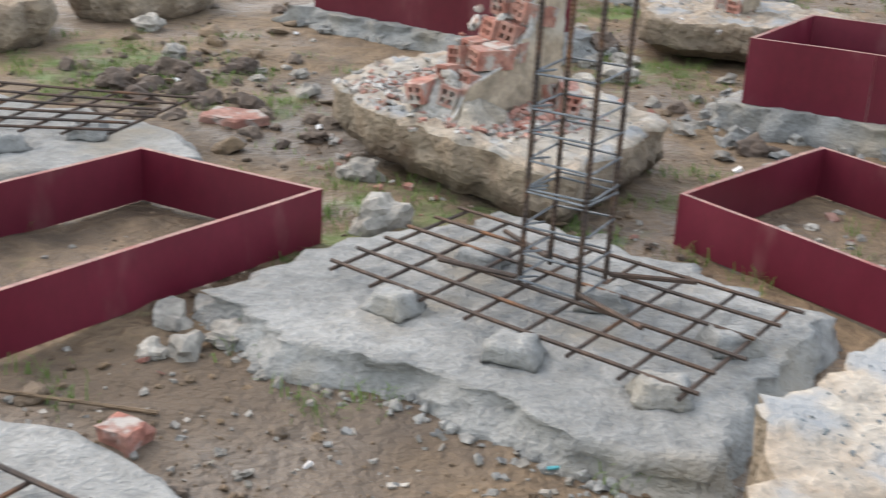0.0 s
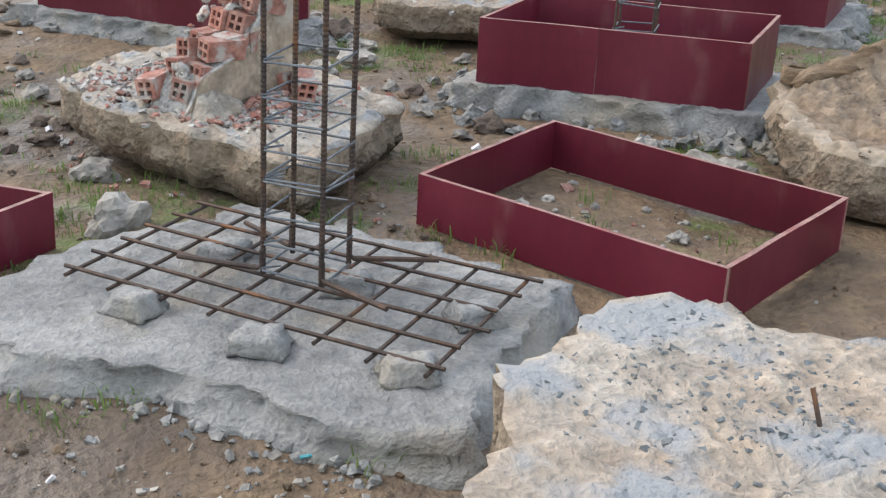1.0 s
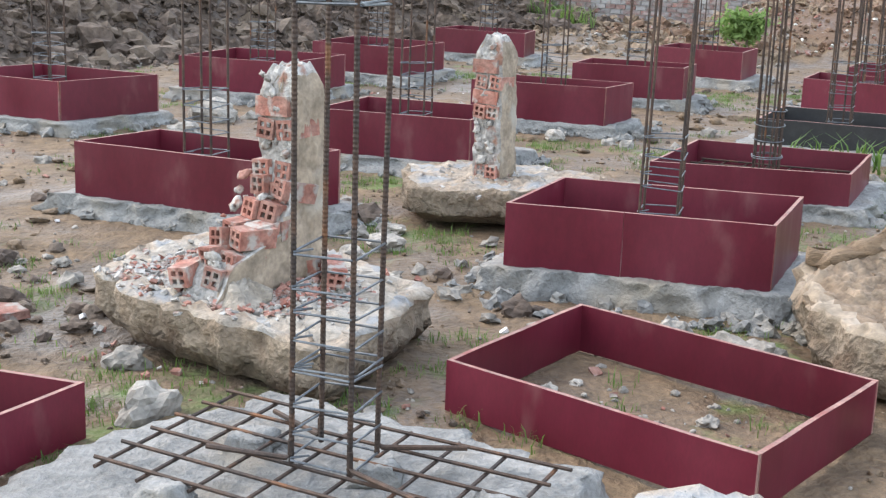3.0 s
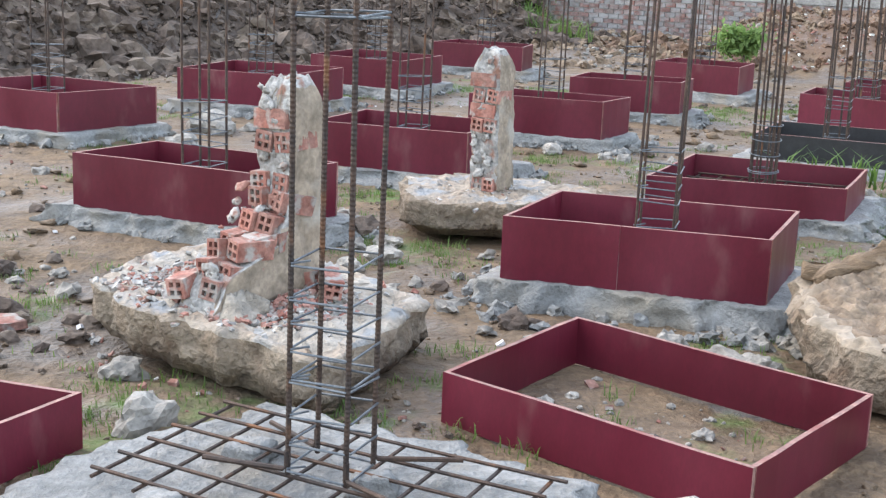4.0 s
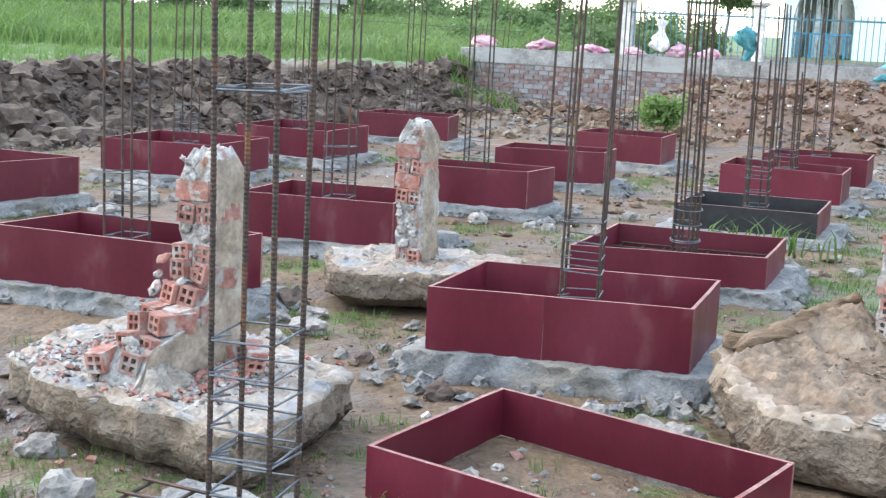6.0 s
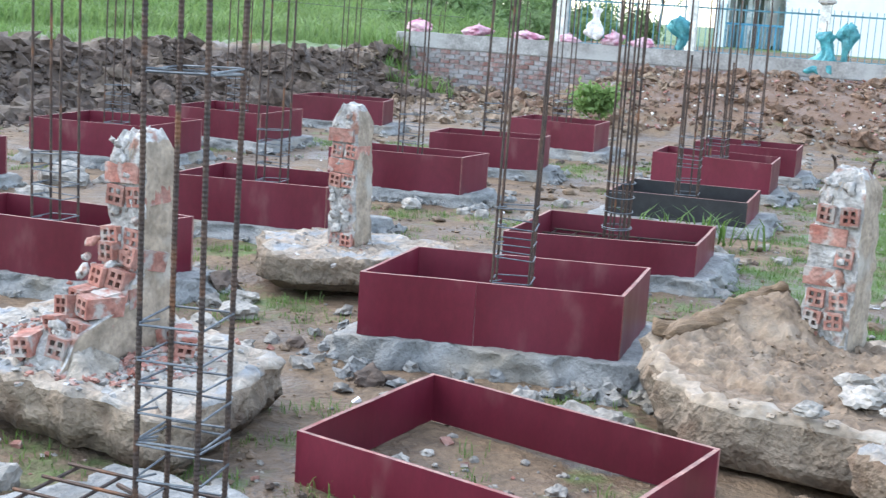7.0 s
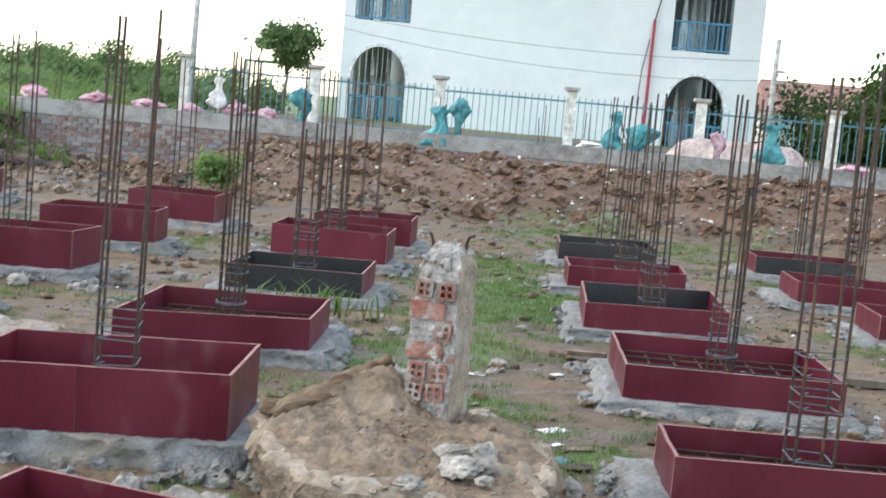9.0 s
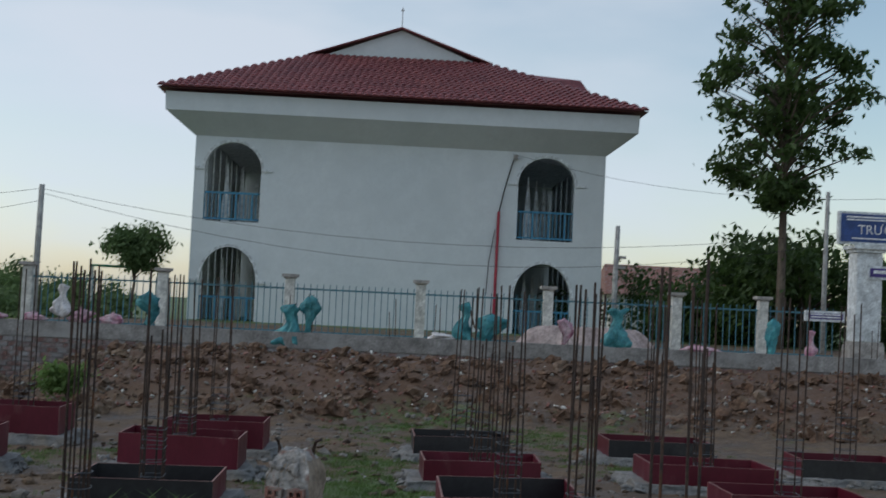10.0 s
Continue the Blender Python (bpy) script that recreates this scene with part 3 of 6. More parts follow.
def cage(name, label, side, z_base, height, rings, extra=(), round_=False, bars=None, seed=0, ribs=False):
    rng = random.Random(seed)
    ob = thing(name, label, "rebar cage", Matrix.Identity(4), "column reinforcement cages")
    h = side / 2 - 0.008
    spots = bars or [(-h, -h), (h, -h), (h, h), (-h, h)]
    for p in spots:
        bm = bmesh.new()
        top = height + rng.uniform(-0.07, 0.07)
        n = int((top - z_base) / 0.007) if ribs else 8
        tube(bm, bar_points(p, z_base, top, n, (rng.uniform(-0.02, 0.02), rng.uniform(-0.02, 0.02)), seed), 0.0078, 7 if ribs else 6, 0.0014 if ribs else 0)
        part("bar", bm, rust, ob)
    for p, top in extra:
        bm = bmesh.new()
        tube(bm, bar_points(p, z_base, top, 5, (rng.uniform(-0.02, 0.02), 0.01), seed), 0.0095, 6)
        part("lap_bar", bm, rust, ob)
    me = mesh_of(stirrup(side, 0.0038, round_), "stirrup", wire_steel)
    for z in rings:
        piece("stirrup", me, ob, pose(rng.uniform(-0.004, 0.004), rng.uniform(-0.004, 0.004), z, rng.uniform(-3, 3), rng.uniform(-3, 3), rng.uniform(-2, 2)))
    return ob


SQUARE = "square steel reinforcement cage with wired stirrups"
near_cage = cage("rebar_cage", "rusty ribbed square reinforcement cage standing on a steel mat", 0.205, 0.145, 2.12, (0.155, 0.24, 0.335, 0.43, 0.445, 0.53, 0.61, 0.685, 0.79, 1.48, 1.487), seed=4, ribs=True)
near_cage.matrix_basis = pose(0.349, 3.316, 0, 0.3, 0.4, -29)
RINGS = (0.14, 0.26, 0.38, 0.50, 0.57, 0.66, 0.75)
plain = cage("rebar_cage", SQUARE, 0.2, 0.10, 2.02, RINGS, seed=5)


def middle(k):
    """The middle of formwork box k and its front's turn."""
    q = FORMS[k][0]
    return sum(p[0] for p in q) / 4, sum(p[1] for p in q) / 4, math.degrees(math.atan2(q[1][1] - q[0][1], q[1][0] - q[0][0]))


def stand(k):
    x, y, turn = middle(k)
    return pose(x, y, 0, random.uniform(-0.8, 0.8), random.uniform(-0.8, 0.8), turn)


plain.matrix_basis = stand(0)
lapped = cage("rebar_cage", "square steel reinforcement cage with lap bars and stirrups", 0.2, 0.10, 1.98, RINGS, extra=(((-0.06, -0.085), 1.45), ((0.085, 0.05), 1.35), ((0.02, 0.085), 1.5)), seed=6)
lapped.matrix_basis = stand(11)
ring8 = [(0.088 * math.cos(k * 0.7854 + 0.2), 0.088 * math.sin(k * 0.7854 + 0.2)) for k in range(8)]
rounded = cage("rebar_cage", "round steel reinforcement cage with wired hoops", 0.2, 0.10, 2.0, (0.16, 0.30, 0.31, 0.42, 0.52, 0.62), round_=True, bars=ring8, extra=(((0.05, -0.07), 1.4),), seed=7)
rounded.matrix_basis = stand(10)
for src, boxes in ((plain, (1, 2, 3, 4, 5, 6, 7, 8, 9, 13, 14, 18, 21, 22)), (lapped, (12, 16, 17, 19, 20)), (rounded, (15,))):
    for k in boxes:
        copy_thing(src, stand(k))


def mat_of_bars(corners, n_long, n_cross, z, label, over=0.035, r=0.0068):
    """A tied mat: corners front left, front right, back right, back left."""
    ob = thing("rebar_mat", label, "rebar mat", Matrix.Identity(4), "footing mats")
    c = [Vector((*p, 0)) for p in corners]
    rng = random.Random(int(corners[0][0] * 100))
    for i in range(n_long):
        f = i / (n_long - 1)
        a, b = c[0].lerp(c[3], f), c[1].lerp(c[2], f)
        d = (b - a).normalized() * over
        bm = bmesh.new()
        tube(bm, [(a - d * rng.uniform(0.2, 1.2)) + Vector((0, 0, z)), a.lerp(b, 0.5) + Vector((0, 0, z - 0.004)), b + d * rng.uniform(0.2, 1.6) + Vector((0, 0, z))], r, 6)
        part("bar", bm, rust, ob)
    for i in range(n_cross):
        f = i / (n_cross - 1)
        a, b = c[0].lerp(c[1], f), c[3].lerp(c[2], f)
        d = (b - a).normalized() * over
        bm = bmesh.new()
        tube(bm, [a - d * rng.uniform(0.4, 1.4) + Vector((0, 0, z - 2 * r)), b + d * rng.uniform(0.2, 1.2) + Vector((0, 0, z - 2 * r))], r, 6)
        part("cross_bar", bm, rust, ob)
    return ob


PADS = []
mat_of_bars([(-0.33, 3.335), (0.64, 2.65), (1.0, 3.23), (0.03, 3.90)], 6, 8, 0.146, "rusty tied reinforcement mat on small concrete pads")
mat_of_bars([(-2.35, 4.42), (-1.37, 4.5), (-1.2, 5.05), (-2.18, 5.1)], 6, 7, 0.16, "rusty tied reinforcement mat on small concrete pads")
mat_of_bars([(-1.5, 2.42), (-0.69, 1.975), (-1.0, 1.42), (-1.8, 1.87)], 6, 7, 0.12, "rusty tied reinforcement mat on a slab")
for k in (10, 14, 15):
    mat_of_bars(grown(FORMS[k][0], -0.09), 6, 8, 0.175, "tied reinforcement mat inside a formwork box")
    for q in (0.28, 0.72):
        c = grown(FORMS[k][0], -0.3)
        pad_at = Vector((*c[0], 0)).lerp(Vector((*c[2], 0)), q)
        PADS.append((pad_at.x, pad_at.y))


def foot_bar(p, q):
    """The bent foot of a column bar, lying on the mat."""
    bm = bmesh.new()
    a, b = Vector((*p, 0)), Vector((*q, 0))
    d = (b - a).normalized()
    tube(bm, [a + Vector((0, 0, 0.22)), a + Vector((0, 0, 0.175)), a + d * 0.012 + Vector((0, 0, 0.163)), b + Vector((0, 0, 0.166))], 0.0085, 7)
    inv = near_cage.matrix_basis.inverted()
    bm.transform(inv)
    part("foot_bar", bm, rust, near_cage, "bent rusty bar end")


foot_bar((0.218, 3.276), (-0.03, 3.37))
foot_bar((0.388, 3.178), (0.555, 2.965))
foot_bar((0.48, 3.355), (0.75, 3.33))
foot_bar((0.31, 3.453), (0.17, 3.66))

# ---- slabs without boxes ----
lean_slab([(-0.70, 3.20), (-0.42, 2.86), (0.0, 2.72), (0.28, 2.53), (0.49, 2.36), (0.66, 2.33), (0.86, 2.80), (1.2, 3.28), (0.75, 3.72), (0.18, 4.05), (-0.2, 3.85), (-0.42, 3.62)], 0.09, 60, "rough grey concrete blinding slab under a steel mat", 0.045)
lean_slab([(-1.9, 3.95), (-1.0, 4.42), (-1.15, 4.8), (-1.6, 5.0), (-2.3, 5.3), (-2.9, 4.6)], 0.09, 61)
lean_slab([(-2.2, 2.5), (-1.05, 2.42), (-0.84, 2.33), (-0.68, 2.22), (-0.5, 2.05), (-0.6, 1.1), (-2.2, 1.1)], 0.08, 62)


def pad(x, y, z, seed, turn):
    bm = bmesh.new()
    bmesh.ops.create_cube(bm, size=1)
    bmesh.ops.subdivide_edges(bm, edges=bm.edges, cuts=4, use_grid_fill=True)
    for v in bm.verts:
        v.co = Vector((v.co.x * 0.135 * (1.0 - 0.35 * v.co.z), v.co.y * 0.115 * (1.0 - 0.35 * v.co.z), v.co.z * 0.055 + 0.024))
        v.co += Vector((fbm((v.co.x, v.co.y, v.co.z + seed), 14), fbm((v.co.y, v.co.x, v.co.z + seed), 14), 0.6 * fbm((v.co.x, seed, v.co.y), 14))) * 0.016
    thing("spacer_block", "small hand-cast concrete spacer block under steel bars", "block", pose(x, y, z, 0, 0, turn), "spacer blocks", bm=bm, material=lean_mix, smooth=True)


for n_, (x, y) in enumerate(((-0.14, 3.14), (0.1, 3.54), (0.21, 2.88), (0.47, 3.28), (0.59, 2.70), (0.82, 3.04))):
    pad(x, y, 0.094, n_, -35 + 9 * n_)
for n_, (x, y) in enumerate(PADS):
    pad(x, y, 0.10, 30 + n_, 20)
pad(-1.5, 4.62, 0.094, 11, 10)
pad(-1.75, 4.4, 0.094, 12, 40)

# ---- broken foundations with brick stubs ----


def hollow_brick(w=0.08, h=0.08, length=0.17):
    """A clay brick with four square holes in its end; the end looks along -y."""
    bm = bmesh.new()
    cuts = [-w / 2, -w / 2 + 0.013, -0.006, 0.006, w / 2 - 0.013, w / 2]
    g = [[bm.verts.new((x, 0, z + h / 2)) for x in cuts] for z in cuts]
    for j in range(5):
        for i in range(5):
            q = [g[j][i], g[j][i + 1], g[j + 1][i + 1], g[j + 1][i]]
            if i in (1, 3) and j in (1, 3):
                c = sum((v.co for v in q), Vector()) / 4
                back = [bm.verts.new(c + (v.co - c) * 0.85 + Vector((0, 0.05, 0))) for v in q]
                for k in range(4):
                    bm.faces.new((q[k], q[(k + 1) % 4], back[(k + 1) % 4], back[k]))
                bm.faces.new(back)
            else:
                bm.faces.new(q)
    rim = [g[0][0], g[0][5], g[5][5], g[5][0]]
    far = [bm.verts.new(v.co + Vector((0, length, 0))) for v in rim]
    for k in range(4):
        a, b = rim[k], rim[(k + 1) % 4]
        bm.faces.new((a, far[k], far[(k + 1) % 4], b))
    bm.faces.new(far)
    return mesh_of(bm, "brick", clay)


BRICK = hollow_brick()


def ragged(v, seed, amount):
    """The pull of broken masonry at a place: coarse and fine."""
    a = Vector((fbm((v.x + seed, v.y, v.z), 9), fbm((v.y, v.z + seed, v.x), 9), fbm((v.z, v.x, v.y + seed), 9)))
    b = Vector((fbm((v.x + seed, v.y, v.z), 31), fbm((v.y, v.z + seed, v.x), 31), fbm((v.z, v.x, v.y + seed), 31)))
    return (a + 0.55 * b) * amount


def mortar_core(w, d, h, seed, taper, lean, reach):
    """The body of a broken column; its -y side reaches out by reach(z); +x is rendered (second material)."""
    bm = bmesh.new()
    bmesh.ops.create_cube(bm, size=1)
    bmesh.ops.subdivide_edges(bm, edges=bm.edges, cuts=23, use_grid_fill=True)
    for v in bm.verts:
        f = v.co.z + 0.5
        k = 1 - taper * f
        top = 1 - 0.42 * (max(0.0, f - 0.86) / 0.14) ** 1.6
        z = f * h
        y = v.co.y * d * k * top
        if v.co.y < 0:
            y += 2 * v.co.y * reach(z)
        rendered = v.co.x > 0.49
        at = Vector((v.co.x * w * k * top + lean * f, y, z))
        v.co = at + ragged(at, seed, 0.010 if rendered else 0.016) * (1.0 if f > 0.03 else 0.0)
    bm.normal_update()
    for q in bm.faces:
        c = q.calc_center_median()
        if q.normal.x > 0.55 and c.z < h * 0.95 and (c.y > -d * 0.47 or c.z < 0.30 + 0.08 * fbm((c.y, seed, 0), 6)):
            q.material_index = 1
    return bm


def brick_stub(parent, at, h, seed, kinds, lean=0.0, w=0.2, reach=lambda z: 0.0, taper=0.1):
    """A broken brick column: a ragged mortar body, hollow bricks showing in its broken face, render on one side.
    kinds: course by course from below, e ends, s a stretcher, m mortar."""
    rng = random.Random(seed)
    core = part("mortar_core", mortar_core(w, w, h, seed, taper, lean, reach), [mortar, plaster], parent, "ragged mortar with tan render on one side", True)
    core.matrix_basis = at
    step = h / (len(kinds) + 0.6)
    for c, kind in enumerate(kinds):
        z = c * step + 0.008
        f = z / h
        sh, face = lean * f, -w / 2 * (1 - taper * f) - reach(z + 0.04)
        if kind == "e":
            for s in (-1, 1):
                if rng.random() < 0.12:
                    continue
                piece("brick", BRICK, parent, at @ pose(s * w * 0.235 + sh + rng.uniform(-0.012, 0.006), face - rng.uniform(0.010, 0.03), z, rng.uniform(-6, 6), rng.uniform(-7, 7), rng.uniform(-4, 10)))
        elif kind == "s":
            piece("brick", BRICK, parent, at @ pose(-w * 0.53 + sh, face + 0.024, z, rng.uniform(-4, 4), rng.uniform(-4, 4), -90 + rng.uniform(-6, 6)))
        for _ in range(4 if kind == "m" else 1):
            blob = part("mortar_lump", lump(rng, rng.uniform(0.012, 0.034), 0.9, 2, 0.6), mortar, parent, smooth=True)
            blob.matrix_basis = at @ pose(rng.uniform(-0.42, 0.3) * w + sh, face - rng.uniform(-0.002, 0.014), z + rng.uniform(0.0, 0.09), 90, rng.uniform(0, 360), 0)
    return core


def laid(bm_tree, x, y, top=1.5, sink=0.0):
    """The place where a drop at x, y meets a mesh."""
    hit = bm_tree.ray_cast(Vector((x, y, top)), Vector((0, 0, -1)))
    return (x, y, (hit[0].z if hit[0] else 0.0) - sink)


def shards(name, label, spots, seed, sizes, material, parent=None):
    """Many small broken bits as one object."""
    rng = random.Random(seed)
    verts, faces = [], []
    for x, y, z in spots:
        s = rng.uniform(*sizes)
        m = pose(x, y, z, rng.uniform(-40, 40), rng.uniform(-40, 40), rng.uniform(0, 360))
        k = len(verts)
        dims = (s * rng.uniform(0.6, 1.5), s * rng.uniform(0.5, 1.1), s * rng.uniform(0.25, 0.6))
        for cx, cy, cz in ((-1, -1, -1), (1, -1, -1), (1, 1, -1), (-1, 1, -1), (-1, -1, 1), (1, -1, 1), (1, 1, 1), (-1, 1, 1)):
            verts.append(tuple(m @ Vector((cx * dims[0] * rng.uniform(0.6, 1), cy * dims[1] * rng.uniform(0.6, 1), cz * dims[2] * rng.uniform(0.6, 1)))))
        faces += [tuple(k + i for i in q) for q in ((0, 3, 2, 1), (4, 5, 6, 7), (0, 1, 5, 4), (1, 2, 6, 5), (2, 3, 7, 6), (3, 0, 4, 7))]
    me = bpy.data.meshes.new(name)
    me.from_pydata(verts, [], faces)
    me.materials.append(material)
    ob = new(name, me)
    ob.parent = parent
    return tagged(ob, label, "" if parent else "rubble", kind="stuff")


TOPS = {}


def foundation(poly, z_low, z_top, seed, label, tilt=(0, 0), step=0.04, mats=None, rough=0.07, foot=0.10):
    d = z_top - z_low
    ob = thing("broken_foundation", label, "foundation", Matrix.Identity(4), "demolished footings")
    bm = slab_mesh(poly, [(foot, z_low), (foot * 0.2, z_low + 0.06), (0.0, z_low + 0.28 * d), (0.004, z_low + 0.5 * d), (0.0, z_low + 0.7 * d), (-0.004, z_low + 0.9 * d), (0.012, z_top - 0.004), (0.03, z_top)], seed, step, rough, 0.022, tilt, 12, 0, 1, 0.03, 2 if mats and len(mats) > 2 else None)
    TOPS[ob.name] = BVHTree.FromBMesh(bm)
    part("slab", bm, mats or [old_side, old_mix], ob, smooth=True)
    return ob


rng = random.Random(21)
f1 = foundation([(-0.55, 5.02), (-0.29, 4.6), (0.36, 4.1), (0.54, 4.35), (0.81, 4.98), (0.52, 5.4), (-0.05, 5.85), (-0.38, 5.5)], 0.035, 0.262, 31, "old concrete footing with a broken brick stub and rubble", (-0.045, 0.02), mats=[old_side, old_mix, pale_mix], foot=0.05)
S1 = Matrix.Translation((0.235, 5.02, 0.25)) @ pose(0, 0, 0, 0, 0, -42)


def stump_reach(z):
    """How far the broken wall still runs out from the column at a height."""
    spread = ((0.0, 0.46), (0.12, 0.36), (0.2, 0.30), (0.22, 0.20), (0.31, 0.17), (0.33, 0.09), (0.42, 0.06), (0.44, 0.02), (0.7, 0.0), (9, 0.0))
    for (z0, e0), (z1, e1) in zip(spread, spread[1:]):
        if z0 <= z < z1:
            return e0 + (e1 - e0) * (z - z0) / (z1 - z0)
    return 0.0


brick_stub(f1, S1, 0.89, 1, "mmeseemesm", lean=-0.005, w=0.2, reach=lambda z: stump_reach(z) * (1 - 0.62 * ease((z - 0.15) / 0.06)), taper=0.08)
for k, (z, e, x) in enumerate(((0.20, 0.21, -0.055), (0.195, 0.20, 0.045), (0.19, 0.30, -0.05), (0.285, 0.13, -0.05), (0.28, 0.12, 0.05), (0.12, 0.36, -0.05), (0.11, 0.34, 0.03), (0.05, 0.46, -0.08), (0.37, 0.06, -0.05), (0.365, 0.05, 0.048), (0.06, 0.42, 0.03), (0.2, 0.08, 0.055), (0.195, 0.28, 0.04))):
    piece("brick", BRICK, f1, S1 @ pose(x + rng.uniform(-0.01, 0.01), -0.1 - e, z, rng.uniform(-12, 8), rng.uniform(-9, 9), rng.uniform(-22, 16)))
for k in range(26):
    z = rng.uniform(0.0, 0.42)
    bl = part("mortar_lump", lump(rng, rng.uniform(0.01, 0.032), 0.9, 2, 0.7), mortar if k % 3 else clay, f1, smooth=True)
    bl.matrix_basis = S1 @ pose(-0.06 + rng.uniform(-0.1, 0.08), -0.1 - stump_reach(z + 0.07) + rng.uniform(-0.01, 0.03), z + 0.05, rng.uniform(-60, 60), 0, rng.uniform(0, 360))
bm = slab_mesh([(-0.36, 5.0), (-0.25, 4.66), (0.02, 4.47), (0.16, 4.62), (0.12, 4.9), (-0.12, 5.2)], [(0.0, 0.24), (0.04, 0.27), (0.1, 0.30), (0.16, 0.325)], 44, 0.03, 0.06, 0.05, (0.10, 0.04), 10, side_rough=0.06)
part("debris", bm, old_mix, f1, "low mound of mortar and crushed brick", True)


def on_first(x, y):
    p = S1 @ Vector((x, y, 0))
    return laid(TOPS[f1.name], p.x, p.y, sink=-0.012 * rng.random())


shards("brick_rubble", "broken orange brick and mortar bits", [on_first(rng.gauss(0.17, 0.10), rng.gauss(-0.24, 0.16)) for _ in range(330)], 5, (0.008, 0.022), clay, f1)
shards("mortar_rubble", "pale mortar bits", [on_first(rng.gauss(0.15, 0.16), rng.gauss(-0.25, 0.2)) for _ in range(260)], 6, (0.006, 0.018), mortar, f1)
shards("brick_rubble", "broken orange brick and mortar bits", [on_first(rng.gauss(-0.28, 0.14), rng.gauss(-0.30, 0.16)) for _ in range(260)], 7, (0.008, 0.022), clay, f1)
shards("mortar_rubble", "pale mortar bits", [on_first(rng.gauss(-0.3, 0.14), rng.gauss(-0.28, 0.18)) for _ in range(330)], 8, (0.008, 0.024), mortar, f1)
piece("brick", BRICK, f1, S1 @ pose(0.27, -0.05, 0.015, 8, 10, 50))
piece("brick", BRICK, f1, S1 @ pose(0.15, 0.02, 0.02, -12, 5, 100))

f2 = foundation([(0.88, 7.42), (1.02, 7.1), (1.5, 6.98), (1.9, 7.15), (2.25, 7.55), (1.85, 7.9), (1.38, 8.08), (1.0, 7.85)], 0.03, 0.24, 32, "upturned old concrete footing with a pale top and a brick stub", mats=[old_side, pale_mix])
brick_stub(f2, Matrix.Translation((1.485, 7.52, 0.235)) @ pose(0, 0, 0, 0, 0, -39), 0.86, 2, "emmmesesm", lean=-0.02, w=0.195)
shards("mortar_rubble", "pale mortar bits", [laid(TOPS[f2.name], rng.gauss(1.5, 0.22), rng.gauss(7.45, 0.2)) for _ in range(90)], 9, (0.008, 0.02), mortar, f2)

f3 = foundation([(2.33, 4.5), (2.36, 4.13), (2.92, 3.66), (3.13, 3.65), (3.64, 4.40), (3.68, 5.02), (3.4, 5.3), (3.0, 5.38), (2.48, 5.14)], 0.03, 0.28, 33, "old concrete footing heaped with sandy soil and a brick stub", mats=[old_side, sandy, plaster], foot=0.02, rough=0.035)
S3 = Matrix.Translation((3.32, 4.94, 0.29)) @ pose(0, 0, 0, 0, 0, -50)
brick_stub(f3, S3, 0.82, 7, "eeesesem", lean=0.01, w=0.235)
for x, y, turn in ((-0.14, -0.03, -0.012), (-0.01, 0.04, 0.02)):
    bm = bmesh.new()
    tube(bm, [(x + 0.08, y, 0.74), (x + 0.08 + turn * 0.3, y, 0.83), (x + 0.08 + turn, y - 0.01, 0.865), (x + 0.085 + turn * 2.2, y - 0.02, 0.875)], 0.0085, 7)
    part("bar_stub", bm, rust, f3, "bent rusty bar end").matrix_basis = S3


def heap_height(x, y):
    """Soil on the third footing: a thin crust, and a ridge under the timber that climbs to the column."""
    u, v = (x - 3.02) / 0.63, (y - 4.6) / 0.70
    edge = u * u + v * v + 0.25 * fbm((x, y, 3), 3)
    crust = 0.05 * ease((1.0 - edge) / 0.35)
    off = (y - 5.08 - 0.05 * fbm((x, 1, 1), 4)) / (0.21 if y < 5.08 else 0.16)
    ridge = (0.02 + 0.18 * ease((x - 2.5) / 0.65)) * math.exp(-off * off) * ease((3.34 - x) / 0.2) * ease((x - 2.42) / 0.15)
    rough = 0.030 * fbm((x, y, 1), 4) + 0.024 * fbm((x, y, 2), 16) + 0.008 * fbm((x, y, 4), 45)
    return 0.262 + crust + ridge + rough * ease((1.15 - edge) / 0.3) - 0.10 * ease((edge - 0.95) / 0.3)


bm = bmesh.new()
gx, gy = 84, 88
rows_ = [[bm.verts.new((2.26 + 1.5 * i / gx, 3.76 + 1.58 * j / gy, heap_height(2.26 + 1.5 * i / gx, 3.76 + 1.58 * j / gy))) for i in range(gx + 1)] for j in range(gy + 1)]
for j in range(gy):
    for i in range(gx):
        q = (rows_[j][i], rows_[j][i + 1], rows_[j + 1][i + 1], rows_[j + 1][i])
        if max(v.co.z for v in q) > 0.215:
            bm.faces.new(q)
bmesh.ops.delete(bm, geom=[v for v in bm.verts if not v.link_faces], context="VERTS")
heap_tree = BVHTree.FromBMesh(bm)
part("soil", bm, sandy, f3, "sandy soil heaped on the footing", True)
rng_ = random.Random(5)
RIM = [(2.29, 4.4), (2.34, 4.13), (2.94, 3.67), (3.13, 3.66), (3.66, 4.4)]
for n_ in range(9):
    k = rng_.choice((0, 1, 1, 1, 2, 3, 3))
    a, b, f = RIM[k], RIM[k + 1], rng_.random()
    x, y = a[0] + (b[0] - a[0]) * f, a[1] + (b[1] - a[1]) * f
    bl = part("rim_lump", lump(rng_, rng_.uniform(0.015, 0.035), 0.9, 2, 0.6), plaster, f3)
    bl.matrix_basis = pose(*laid(TOPS[f3.name], x, y + 0.02), 0, 0, 40 * n_)
